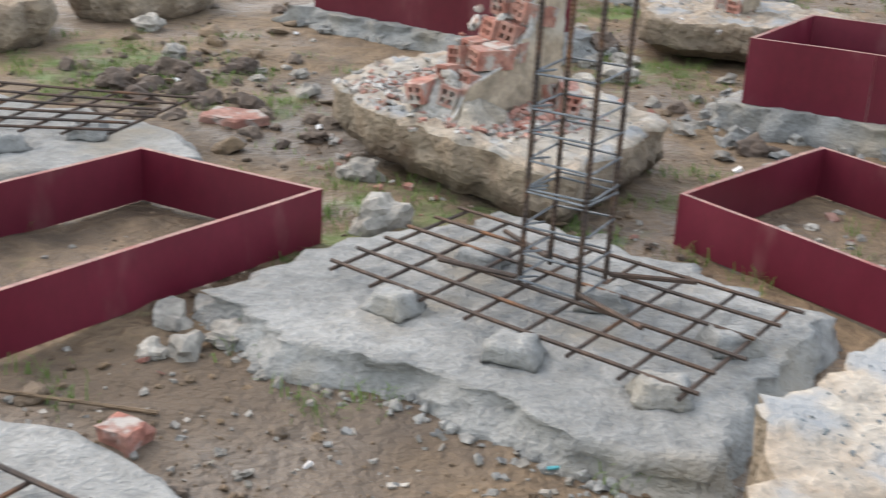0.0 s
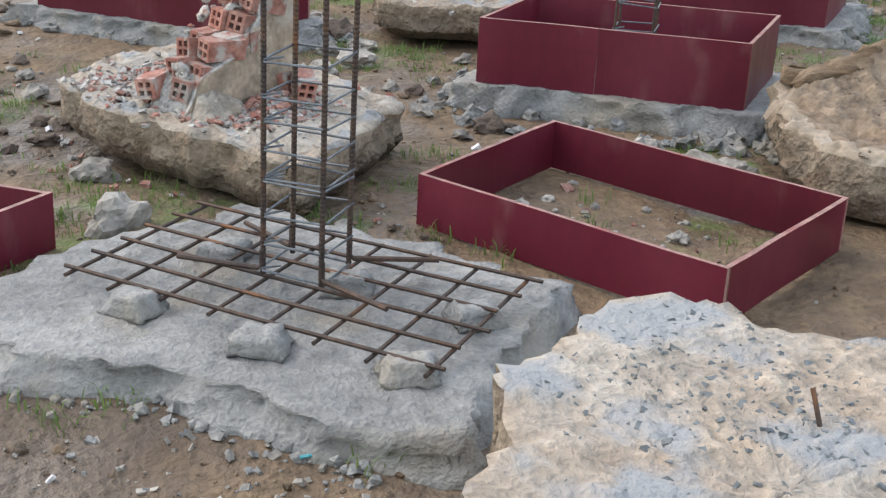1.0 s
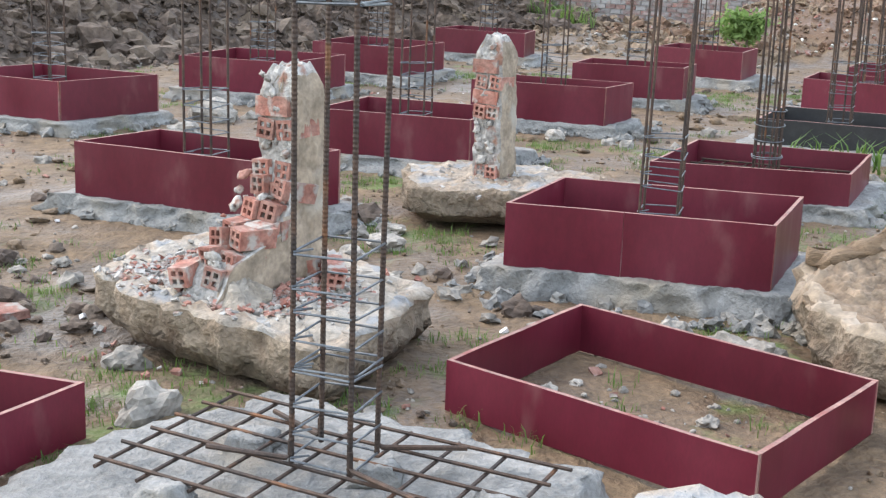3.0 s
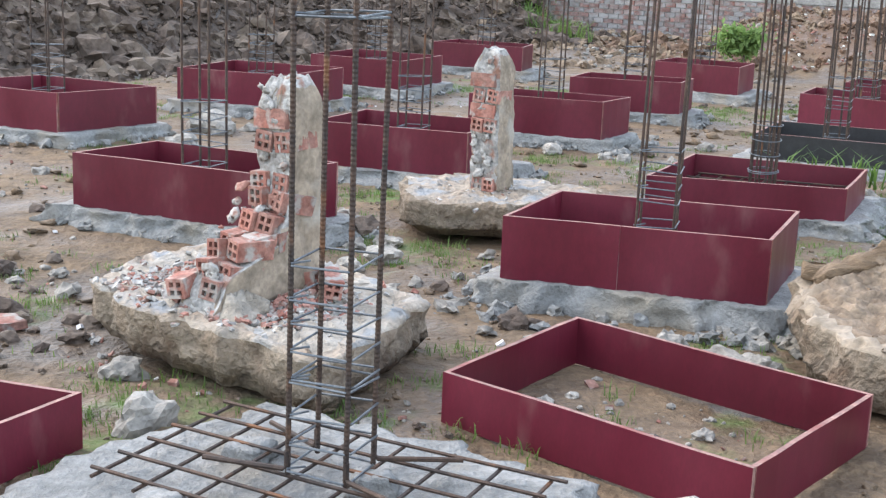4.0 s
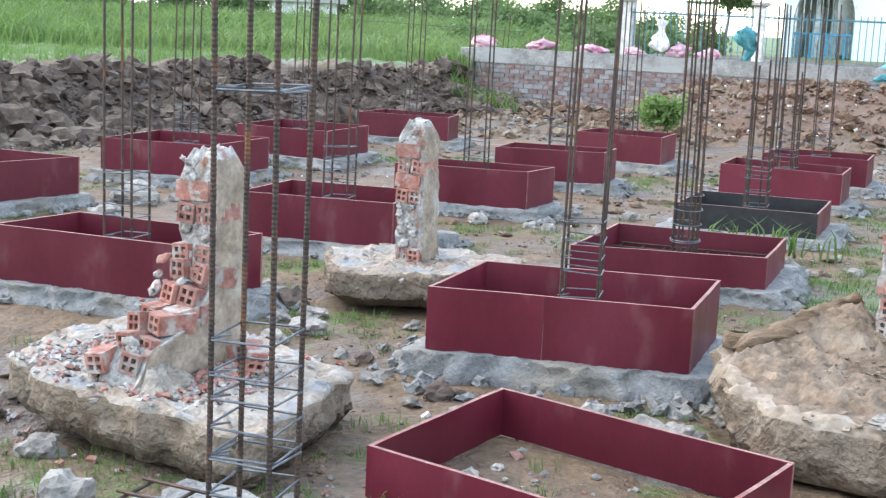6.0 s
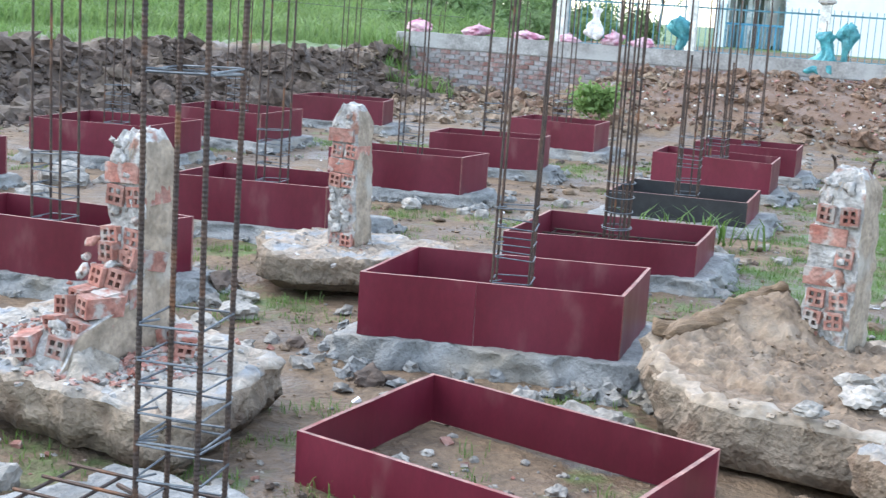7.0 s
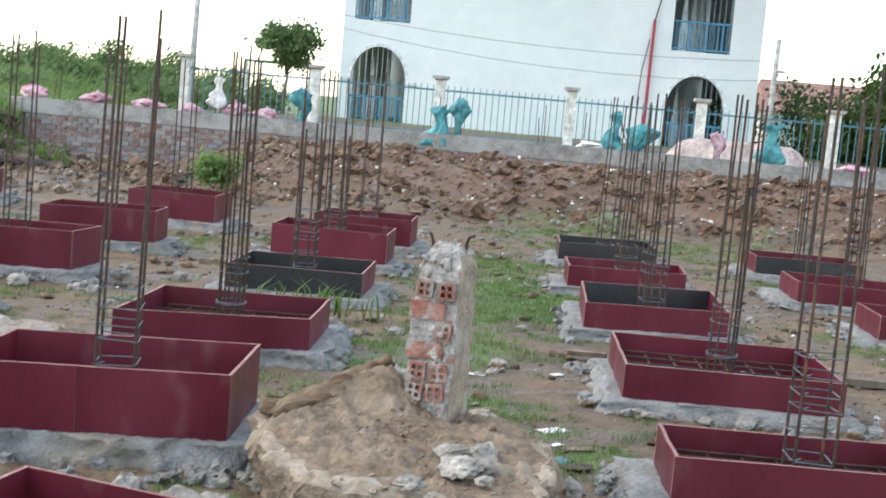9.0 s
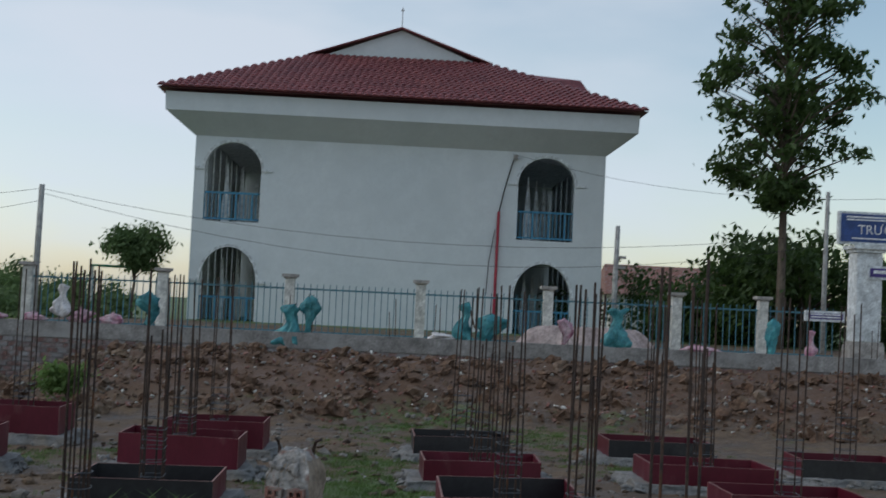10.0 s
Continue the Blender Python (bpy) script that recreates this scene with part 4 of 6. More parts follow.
shards("mortar_rubble", "pale mortar bits", [laid(TOPS[f3.name], rng.gauss(3.0, 0.3), rng.gauss(4.0, 0.15)) for _ in range(120)] + [laid(heap_tree, rng.gauss(3.05, 0.2), rng.gauss(4.6, 0.2)) for _ in range(120)], 10, (0.006, 0.02), sandy, f3)

# the big broken block beside the camera's way
bm = slab_mesh([(1.03, 2.34), (0.84, 2.14), (0.66, 1.92), (0.50, 1.5), (0.40, 0.9), (1.2, 0.7), (1.65, 1.0), (1.62, 1.7), (1.48, 2.06), (1.36, 2.13)], [(0.05, -0.02), (0.0, 0.15), (0.02, 0.40), (0.03, 0.50)], 50, 0.03, 0.05, 0.011, inner=20, side=1, top=0, side_rough=0.03)
block1 = thing("concrete_block", "big broken concrete block with blue-grey aggregate showing", "concrete block", Matrix.Identity(4), "demolition blocks")
top_tree = BVHTree.FromBMesh(bm)
part("block", bm, [pale_mix, old_side], block1)
shards("aggregate", "blue-grey stones bedded in the broken face", [laid(top_tree, rng.gauss(1.1, 0.2), rng.gauss(1.8, 0.24), sink=0.003) for _ in range(560)], 12, (0.002, 0.011), dark_stone, block1)
bm = bmesh.new()
tube(bm, [(1.21, 1.66, 0.49), (1.20, 1.70, 0.56)], 0.005, 6)
part("bar_stub", bm, rust, block1, "rusty bar stub")
bm = slab_mesh([(2.5, 3.40), (2.58, 3.46), (2.72, 3.37), (2.95, 3.2), (3.25, 3.05), (3.1, 2.75), (2.65, 3.05)], [(0.12, -0.02), (0.10, 0.15), (0.03, 0.22), (0.0, 0.27), (0.01, 0.32), (0.025, 0.335)], 51, 0.025, 0.06, 0.03, (0.0, 0.02), 12, 1, 0, 0.04)
thing("concrete_block", "broken piece of pale concrete slab lying before a footing", "concrete block", group="demolition blocks", bm=bm, material=[pale_mix, old_side], smooth=True)

# ---- loose stones, clods and litter on the site ----


def scatter_lumps(name, label, category, spots, seed, sizes, material, kinds=10, sub=1, rough=0.45, flat=1.0, smooth=False):
    """Uncountable lumps joined into one object. spots: x, y, z."""
    rng = random.Random(seed)
    protos = []
    for _ in range(kinds):
        b = lump(rng, 1.0, rough, sub, flat)
        b.verts.ensure_lookup_table()
        protos.append(([v.co.copy() for v in b.verts], [tuple(v.index for v in f.verts) for f in b.faces]))
        b.free()
    verts, faces = [], []
    for x, y, z in spots:
        vs, fs = rng.choice(protos)
        s = sizes[0] + (sizes[1] - sizes[0]) * rng.random() ** 2.4
        m = pose(x, y, z + s * 0.15, rng.uniform(-25, 25), rng.uniform(-25, 25), rng.uniform(0, 360))
        k = len(verts)
        verts += [tuple(m @ (v * s)) for v in vs]
        faces += [tuple(k + i for i in f) for f in fs]
    me = bpy.data.meshes.new(name)
    me.from_pydata(verts, [], faces)
    me.materials.append(material)
    if smooth:
        me.polygons.foreach_set("use_smooth", [True] * len(me.polygons))
    return tagged(new(name, me), label, category, kind="stuff")


SOLID = [q for q, *_ in FORMS] + [[(0.775, 4.078), (1.6, 3.164), (2.278, 3.824), (1.427, 4.803)]]


def free_spot(x, y, grow=0.12):
    """Whether the mud lies open there: no slab, box or footing."""
    for q in SOLID[:-1]:
        cx, cy = sum(p[0] for p in q) / 4, sum(p[1] for p in q) / 4
        if math.hypot(x - cx, y - cy) < 0.8:
            return False
    for cx, cy, r in ((1.52, 3.97, 0.68 if grow else 0), (0.1, 5.0, 0.72), (1.55, 7.5, 0.7), (3.0, 4.4, 0.85), (0.25, 3.2, 0.85), (1.1, 1.5, 0.95), (2.2, 1.8, 0.8), (-1.8, 4.7, 0.7), (-1.4, 1.7, 0.8)):
        if math.hypot(x - cx, y - cy) < r:
            return False
    return True


def bank_spots(rng, n):
    out = []
    while len(out) < n:
        s, d = rng.uniform(-9, 14.4), rng.uniform(-0.7, 1.45)
        x = BANK_N.x * (BANK_D + d) + BANK_N.y * (s + 8)
        y = BANK_N.y * (BANK_D + d) - BANK_N.x * (s + 8)
        pull = bank_line(x, y) - d
        x, y = x - BANK_N.x * pull, y - BANK_N.y * pull
        if (WALL_N.x * x + WALL_N.y * y < WALL_D - 0.3 or WALL_A.x * x + WALL_A.y * y < -9.0) and (d > -0.2 or rng.random() < 0.3):
            out.append((x, y, land(x, y)))
    return out


def slope_spots(rng, n, lo=17.8):
    out = []
    while len(out) < n:
        a, w = rng.uniform(-7, 18), rng.uniform(lo, 23.3)
        x, y = WALL_A.x * a + WALL_N.x * w, WALL_A.y * a + WALL_N.y * w
        if land(x, y, False) > 0.1:
            out.append((x, y, land(x, y)))
    return out


rng = random.Random(77)
scatter_lumps("bank_clods", "dark brown clods of dug clay on the bank", "soil", bank_spots(rng, 2300), 1, (0.03, 0.19), soil, 20, 2, 1.25)
scatter_lumps("bank_clods", "small dark crumbs of dug clay", "soil", bank_spots(rng, 7500), 2, (0.012, 0.075), soil, 14, 1, 0.9)
scatter_lumps("slope_clods", "red-brown clods on the slope below the wall", "soil", slope_spots(rng, 1200), 3, (0.02, 0.14), red_soil, 16, 2, 1.2)
scatter_lumps("slope_crumbs", "red-brown crumbs of soil on the slope", "soil", slope_spots(rng, 6500), 6, (0.008, 0.055), red_soil, 12, 1, 0.8)
scatter_lumps("slope_rubble", "pale broken stone and mortar on the slope", "rubble", slope_spots(rng, 1500), 4, (0.008, 0.055), grey_stone, 10, 1)
def foot_spots(rng, n):
    """Along the wall's foot, between the bank and the slope."""
    out = []
    while len(out) < n:
        a, w = rng.uniform(-9.2, -3.5), 23.4 - 5.2 * rng.random() ** 1.3
        x, y = WALL_A.x * a + WALL_N.x * w, WALL_A.y * a + WALL_N.y * w
        if free_spot(x, y):
            out.append((x, y, land(x, y)))
    return out


shards("slope_litter", "pale scraps of mortar and plastic on the slope", [(x, y, z + 0.03) for x, y, z in slope_spots(rng, 240)], 7, (0.008, 0.04), post_paint)
shards("slope_bricks", "broken brick bits on the slope", [(x, y, z + 0.03) for x, y, z in slope_spots(rng, 600)], 5, (0.012, 0.045), clay)

def site_spots(rng, n, x0=-3.5, x1=12.5, y0=1.6, y1=17.0, near=1.0):
    out = []
    while len(out) < n:
        x, y = rng.uniform(x0, x1), y0 + (y1 - y0) * rng.random() ** near
        if abs(x - 0.35 - (y + 0.4) * 0.42) < 1.2 + 0.62 * y and free_spot(x, y) and noise.noise(Vector((x * 1.1, y * 1.1, 4))) + rng.uniform(-0.3, 0.5) > 0 and land(x, y, False) < 0.3:
            out.append((x, y, land(x, y)))
    return out


scatter_lumps("wall_foot_clods", "brown clods and crumbs along the wall's foot", "soil", foot_spots(rng, 900), 8, (0.012, 0.12), sandy, 16, 2, 1.1)
scatter_lumps("wall_foot_rubble", "pale rubble along the wall's foot", "rubble", foot_spots(rng, 420), 9, (0.01, 0.07), grey_stone, 12, 1, 0.8)
scatter_lumps("mud_crumbs", "crumbs of brown mud", "soil", site_spots(rng, 5200, near=1.5), 11, (0.004, 0.02), mud, 8, 1)
scatter_lumps("site_clods", "clods of brown mud", "soil", site_spots(rng, 130, near=1.2), 12, (0.018, 0.06), soil, 10, 2, 0.6)
scatter_lumps("gravel", "pale grey gravel and mortar crumbs", "gravel", site_spots(rng, 1500, near=1.5), 13, (0.003, 0.017), grey_stone, 8, 1)
shards("brick_chips", "orange brick chips trodden into the mud", [(x, y, z + 0.004) for x, y, z in site_spots(rng, 240, near=1.4)], 14, (0.006, 0.022), clay)
shards("pale_litter", "pale scraps of mortar and plastic", [(x, y, z + 0.006) for x, y, z in site_spots(rng, 150, near=1.3)], 15, (0.005, 0.022), white_bag)


def edge_spots(rng, quad, n, grow):
    g = grown(quad, grow)
    out = []
    for _ in range(n):
        k = rng.randrange(4)
        f = rng.random()
        a, b = g[k], g[(k + 1) % 4]
        x, y = a[0] + (b[0] - a[0]) * f + rng.gauss(0, 0.045), a[1] + (b[1] - a[1]) * f + rng.gauss(0, 0.045)
        out.append((x, y, land(x, y) + 0.015 * rng.random()))
    return out


spots = [p for q, *_ in FORMS for p in edge_spots(rng, q, 110, 0.23)]
scatter_lumps("slab_crumbs", "grey crumbs of concrete spilt round the slabs", "rubble", spots, 16, (0.006, 0.06), lean_mix, 14, 2, 0.9)
for n_, (lab, m, k, lo, hi) in enumerate((("pale chips of mortar on bare mud", grey_stone, 60, 0.003, 0.014), ("blue-grey chips trodden into mud", lean_mix, 45, 0.004, 0.016))):
    shards("chips", lab, [(x, y, land(x, y) + 0.003) for x, y in ((rng.gauss(-0.2 + 0.3 * n_, 0.4), rng.gauss(2.45, 0.16)) for _ in range(k))], 90 + n_, (lo, hi), m)
NEAR = [(-0.72, 3.2), (-0.42, 2.84), (0.0, 2.70), (0.28, 2.51), (0.49, 2.33)]
spots = []
for a, b in zip(NEAR, NEAR[1:]):
    for _ in range(38):
        f = rng.random()
        x, y = a[0] + (b[0] - a[0]) * f + rng.gauss(0, 0.03), a[1] + (b[1] - a[1]) * f + rng.gauss(0, 0.03) - 0.02
        spots.append((x, y, land(x, y)))
scatter_lumps("slab_crumbs", "grey crumbs of concrete along the slab's edge", "rubble", spots, 17, (0.005, 0.026), lean_mix, 10, 1, 0.6)
# broken edge lumps in front of the nearer boxes, and bits inside the empty box
IN_BOX = [(1.5 + rng.gauss(0, 0.25), 4.0 + rng.gauss(0, 0.28)) for _ in range(150)]
IN_BOX = [(x, y, land(x, y)) for x, y in IN_BOX if abs((x - 1.52) * 0.73 + (y - 3.97) * 0.68) < 0.4 and abs((x - 1.52) * 0.68 - (y - 3.97) * 0.73) < 0.52]
scatter_lumps("gravel", "pale stones on the mud inside an empty box", "gravel", IN_BOX[::2], 19, (0.005, 0.026), grey_stone, 8, 2, 0.5)
shards("brick_chips", "brick chips on the mud inside an empty box", [(x, y, z + 0.004) for x, y, z in IN_BOX[1::4]], 20, (0.006, 0.024), clay)
FRONT = [(x, y, land(x, y)) for x, y in ((1.05 + f * 1.6 + rng.gauss(0, 0.05), 5.56 - f * 0.66 + rng.gauss(0, 0.04)) for f in (rng.random() ** 0.6 for _ in range(34)))]
scatter_lumps("slab_rubble", "grey lumps of broken blinding concrete before a box", "rubble", FRONT, 24, (0.008, 0.06), lean_mix, 12, 2, 0.9)
scatter_lumps("site_stones", "pale broken stones strewn over the mud", "rubble", site_spots(rng, 420, near=1.0), 27, (0.012, 0.075), grey_stone, 14, 2, 0.8, 0.8)
scatter_lumps("site_clods", "clods and footprints of brown mud", "soil", site_spots(rng, 900, near=1.1), 28, (0.01, 0.07), mud, 14, 2, 0.9, 0.7, True)
TROD = [(x, y, land(x, y)) for x, y in ((rng.uniform(-1.2, 0.6), rng.uniform(1.9, 2.75)) for _ in range(1500)) if y < 2.6 - 0.5 * max(0, x + 0.2)]
scatter_lumps("grit", "fine brown grit on the trodden mud", "soil", TROD[:600], 25, (0.0015, 0.008), mud, 8, 1, 0.5)
shards("chips", "grey flakes pressed into the mud", [(x, y, z + 0.001) for x, y, z in TROD[1000:1060]], 26, (0.003, 0.013), grey_stone)


def stone(x, y, r, label="pale broken concrete lump on the mud", material=grey_stone, seed=0, flat=1.0, z=None):
    bm = lump(random.Random(seed + 1000), r, 0.5, 3, flat)
    thing("stone", label, "stone", pose(x, y, (land(x, y) if z is None else z) + r * 0.22, 0, 0, seed * 47), "loose stones", bm=bm, material=material)


for n_, (x, y, r) in enumerate(((-0.40, 4.62, 0.085), (-0.26, 4.06, 0.10), (-0.79, 2.92, 0.05), (-0.60, 3.03, 0.07), (-0.50, 3.0, 0.045), (1.88, 5.02, 0.075), (2.05, 4.78, 0.10), (2.18, 4.68, 0.07),
                              (2.0, 4.55, 0.05), (1.2, 4.3, 0.035), (1.32, 4.35, 0.03), (1.72, 3.95, 0.04), (-0.75, 3.6, 0.045), (2.5, 10.6, 0.08), (2.9, 10.3, 0.06), (0.55, 6.3, 0.07), (0.75, 6.6, 0.09),
                              (0.62, 6.9, 0.08), (0.82, 7.0, 0.07), (-1.6, 6.4, 0.06), (-1.9, 7.0, 0.09), (-0.9, 6.2, 0.05), (4.6, 7.0, 0.07), (4.2, 5.9, 0.06), (1.3, 12.0, 0.12), (-0.6, 10.4, 0.14), (-0.4, 11.4, 0.22), (9.6, 8.1, 0.08), (8.6, 9.0, 0.07))):
    stone(x, y, r, seed=n_, flat=0.9)
for n_, (x, y, r) in enumerate(((-1.35, 5.75, 0.07), (-1.5, 6.0, 0.09), (-1.2, 6.2, 0.07), (-0.62, 5.35, 0.05), (-1.7, 5.7, 0.1), (-0.66, 5.1, 0.06), (0.7, 7.25, 0.11), (0.58, 7.5, 0.1), (1.25, 5.3, 0.07), (1.35, 5.36, 0.05))):
    stone(x, y, r, "dark clod of wet clay on the mud", soil, 60 + n_)
for n_, (x, y, r) in enumerate(((3.03, 4.2, 0.085), (3.14, 4.16, 0.075), (2.95, 4.03, 0.085), (3.07, 4.02, 0.05), (2.66, 3.9, 0.05), (2.98, 3.88, 0.03))):
    stone(x, y, r, "grey broken concrete lump lying on the footing", grey_stone, 80 + n_, 0.8, 0.31)
scatter_lumps("site_clods", "trodden clods and stones on the mud", "soil", [(x, y, land(x, y)) for x, y in ((rng.gauss(-1.45, 0.3), rng.gauss(5.85, 0.35)) for _ in range(150))], 18, (0.012, 0.06), soil, 10, 2, 0.6)
for n_, (poly, top) in enumerate((([(-3.1, 6.1), (-2.45, 6.28), (-2.3, 6.65), (-2.5, 7.0), (-3.1, 6.9)], 0.24), ([(-2.42, 7.12), (-2.02, 7.08), (-1.66, 7.72), (-1.85, 8.15), (-2.4, 7.95)], 0.2))):
    bm = slab_mesh(poly, [(0.08, -0.02), (0.02, 0.06), (0.0, top * 0.5), (0.0, top * 0.85), (0.03, top)], 95 + n_, 0.06, 0.08, 0.025, (0.0, 0.04), 9, 0, 1, 0.05)
    thing("concrete_block", "soil-stained broken concrete block on the mud", "concrete block", group="demolition blocks", bm=bm, material=[old_side, sandy], smooth=True)
bm = slab_mesh([(-1.2, 5.25), (-1.02, 5.16), (-0.88, 5.26), (-0.95, 5.38), (-1.16, 5.4)], [(0, 0.0), (0, 0.03), (0.008, 0.036)], 70, 0.04, 0.01, 0.002)
thing("tile_fragment", "flat orange clay tile fragment lying on mud", "tile", bm=bm, material=clay)
bm = slab_mesh([(-0.78, 2.42), (-0.70, 2.36), (-0.66, 2.45), (-0.76, 2.5)], [(0, 0.0), (0, 0.03), (0.006, 0.05)], 71, 0.03, 0.01, 0.002)
thing("brick_fragment", "broken ribbed orange brick on mud", "brick", bm=bm, material=clay)
bm = bmesh.new()
tube(bm, [(-1.15, 2.62, 0.015), (-0.9, 2.58, 0.02), (-0.68, 2.56, 0.016)], 0.006, 6)
thing("stick", "thin dry stick lying on the mud", "stick", bm=bm, material=timber)
bm = bmesh.new()
tube(bm, [(0.30, 2.44, 0.012), (0.36, 2.45, 0.016), (0.41, 2.46, 0.014)], 0.005, 6)
thing("pen", "blue plastic stick dropped on the mud", "litter", bm=bm, material=teal_bag)
bm = bmesh.new()
tube(bm, [(2.56 + 0.62 * k / 20, 4.98 + 0.16 * k / 20 + 0.02 * math.sin(k * 0.5), 0.31 + 0.21 * (k / 20) ** 0.9) for k in range(21)], 0.052, 14, 0, 0.028)
tube(bm, [(2.5, 5.1, 0.33), (2.57, 5.07, 0.335), (2.66, 5.04, 0.35), (2.74, 5.03, 0.365)], 0.045, 12, 0, 0.03)
for v in bm.verts:
    v.co += 0.034 * Vector((fbm((*v.co,), 9), fbm((v.co.y, v.co.z, 3), 14), fbm((v.co.z, v.co.x, 7), 16)))
thing("timber_log", "rotten brown timber lying against the footing", "log", bm=bm, material=timber, smooth=True)
bm = bmesh.new()
box(bm, -0.16, 0.16, -0.03, 0.03, 0, 0.035)
thing("timber_offcut", "pale timber offcut beside a slab", "timber", pose(5.92, 7.38, 0.03, 0, 3, -10), bm=bm, material=sandy)
bm = bmesh.new()
box(bm, -0.9, 0.9, -0.06, 0.06, 0, 0.05)
thing("timber_offcut", "weathered timber plank on the mud", "timber", pose(7.6, 6.3, 0.02, 0, 0, -35), bm=bm, material=bark)
for n_, (x, y) in enumerate(((4.35, 8.3), (4.7, 12.0), (5.0, 11.2))):
    bm = slab_mesh([(x - 0.2, y), (x + 0.1, y - 0.1), (x + 0.25, y + 0.05), (x, y + 0.14)], [(0, 0.0), (0, 0.04), (0.01, 0.05)], 75 + n_, 0.05, 0.03, 0.004)
    thing("board_scrap", "pale flat scrap lying on mud", "scrap", bm=bm, material=sandy)


SCRAPS = [
    (4.797, 7.046, 0.12, 0.06, -40, white_bag, "white plastic scrap lying on the weeds"),
    (5.39, 6.949, 0.09, 0.06, 15, white_bag, "white plastic scrap lying on the weeds"),
    (4.483, 5.623, 0.16, 0.09, 5, white_bag, "milky plastic scrap lying on the mud"),
    (4.102, 4.984, 0.1, 0.09, 25, teal_paint, "light blue plastic scrap beside a footing"),
    (4.336, 5.154, 0.17, 0.05, -10, sandy, "pale timber splinter on the mud"),
    (4.287, 5.294, 0.07, 0.04, 15, white_bag, "white plastic scrap lying on the weeds"),
    (4.349, 6.13, 0.14, 0.08, -5, sandy, "flat pale scrap among the weeds"),
    (4.133, 4.876, 0.16, 0.1, -15, soil, "dark crumpled scrap beside a footing"),
]


def scrap(x, y, w, d, turn, material, label, seed):
    """A thin crumpled scrap lying on the ground."""
    bm = bmesh.new()
    bmesh.ops.create_grid(bm, x_segments=9, y_segments=7, size=0.5)
    lower = bmesh.ops.extrude_face_region(bm, geom=bm.faces[:])["geom"]
    for v in lower:
        if isinstance(v, bmesh.types.BMVert):
            v.co.z -= 0.004
    for v in bm.verts:
        px, py = v.co.x * w, v.co.y * d
        px += 0.18 * w * fbm((v.co.x, v.co.y, seed), 2.3)
        py += 0.22 * d * fbm((v.co.y, v.co.x, seed + 5), 2.3)
        v.co = Vector((px, py, v.co.z + 0.012 + 0.35 * d * max(-0.04, fbm((v.co.x, v.co.y, seed + 2), 2.8)) * 0.15))
    bmesh.ops.recalc_face_normals(bm, faces=bm.faces)
    thing("plastic_scrap", label, "litter", pose(x, y, land(x, y), 0, 0, turn), "litter", bm=bm, material=material, smooth=True)


for n_, (x, y, w, d, turn, m, lab) in enumerate(SCRAPS):
    scrap(x, y, w, d, turn, m, lab, 300 + n_)


def blades(name, label, spots, seed, size, material, per=(5, 11), spread=0.05, category="grass"):
    """Tufts of narrow bent blades, joined."""
    rng = random.Random(seed)
    verts, faces = [], []
    for x, y, z in spots:
        for _ in range(rng.randint(*per)):
            a, h = rng.uniform(0, 6.28), rng.uniform(*size)
            bx, by = x + rng.gauss(0, spread), y + rng.gauss(0, spread)
            lean = rng.uniform(0.2, 1.3) * h
            wd = h * 0.03 + 0.001
            px, py = -math.sin(a) * wd, math.cos(a) * wd
            k = len(verts)
            dx, dy = math.cos(a) * lean, math.sin(a) * lean
            verts += [(bx - px, by - py, z - 0.005), (bx + px, by + py, z - 0.005), (bx + dx * 0.35 + px * 0.8, by + dy * 0.35 + py * 0.8, z + h * 0.62), (bx + dx * 0.35 - px * 0.8, by + dy * 0.35 - py * 0.8, z + h * 0.62), (bx + dx, by + dy, z + h * rng.uniform(0.7, 1.0))]
            faces += [(k, k + 1, k + 2, k + 3), (k + 3, k + 2, k + 4)]
    me = bpy.data.meshes.new(name)
    me.from_pydata(verts, [], faces)
    me.materials.append(material)
    return tagged(new(name, me), label, category, kind="stuff")


def weedy(rng, n, x0, x1, y0, y1, least):
    out, tries = [], 0
    while len(out) < n and tries < n * 200:
        tries += 1
        x, y = rng.uniform(x0, x1), rng.uniform(y0, y1)
        if weeds(x, y) + 0.5 * noise.noise(Vector((x * 5, y * 5, 0))) > least and free_spot(x, y) and land(x, y, False) < 0.3:
            out.append((x, y, land(x, y)))
    return out


blades("short_grass", "short green weeds on the damp ground", weedy(rng, 15000, -3, 14, 3.6, 16, 0.55), 21, (0.012, 0.048), grass, (4, 8), 0.04)
TUFTS = [(-0.36, 2.72), (-0.30, 2.66), (-0.18, 2.78), (-0.12, 2.74), (-0.95, 2.60), (-1.05, 2.75), (-0.25, 4.55), (-0.2, 4.6), (0.85, 3.92), (0.98, 3.8), (1.02, 3.76), (0.45, 2.42), (-0.55, 3.0), (1.35, 4.05), (1.42, 4.12), (1.5, 4.3), (1.9, 3.9),
         (-1.2, 6.0), (-1.35, 5.8), (-0.95, 5.9), (2.1, 4.95), (1.55, 5.15), (1.7, 5.1), (0.4, 4.25), (-0.1, 4.4), (0.62, 6.5), (1.2, 6.95), (1.0, 6.9), (4.3, 9.0), (4.5, 8.9), (4.75, 8.75), (4.2, 9.1), (5.6, 8.4), (3.65, 6.6), (4.2, 6.8)]
blades("weed_tufts", "thin green weed tufts in the mud", [(x, y, land(x, y)) for x, y in TUFTS], 22, (0.015, 0.07), grass, (14, 26), 0.045)
blades("tall_weeds", "taller weeds before a black formwork box", [(4.05 + 0.2 * k + rng.uniform(-0.05, 0.05), 9.18 - 0.11 * k, 0.05) for k in range(5)], 23, (0.14, 0.32), grass, (10, 16), 0.04)

# ---- the far field, woods and trees ----


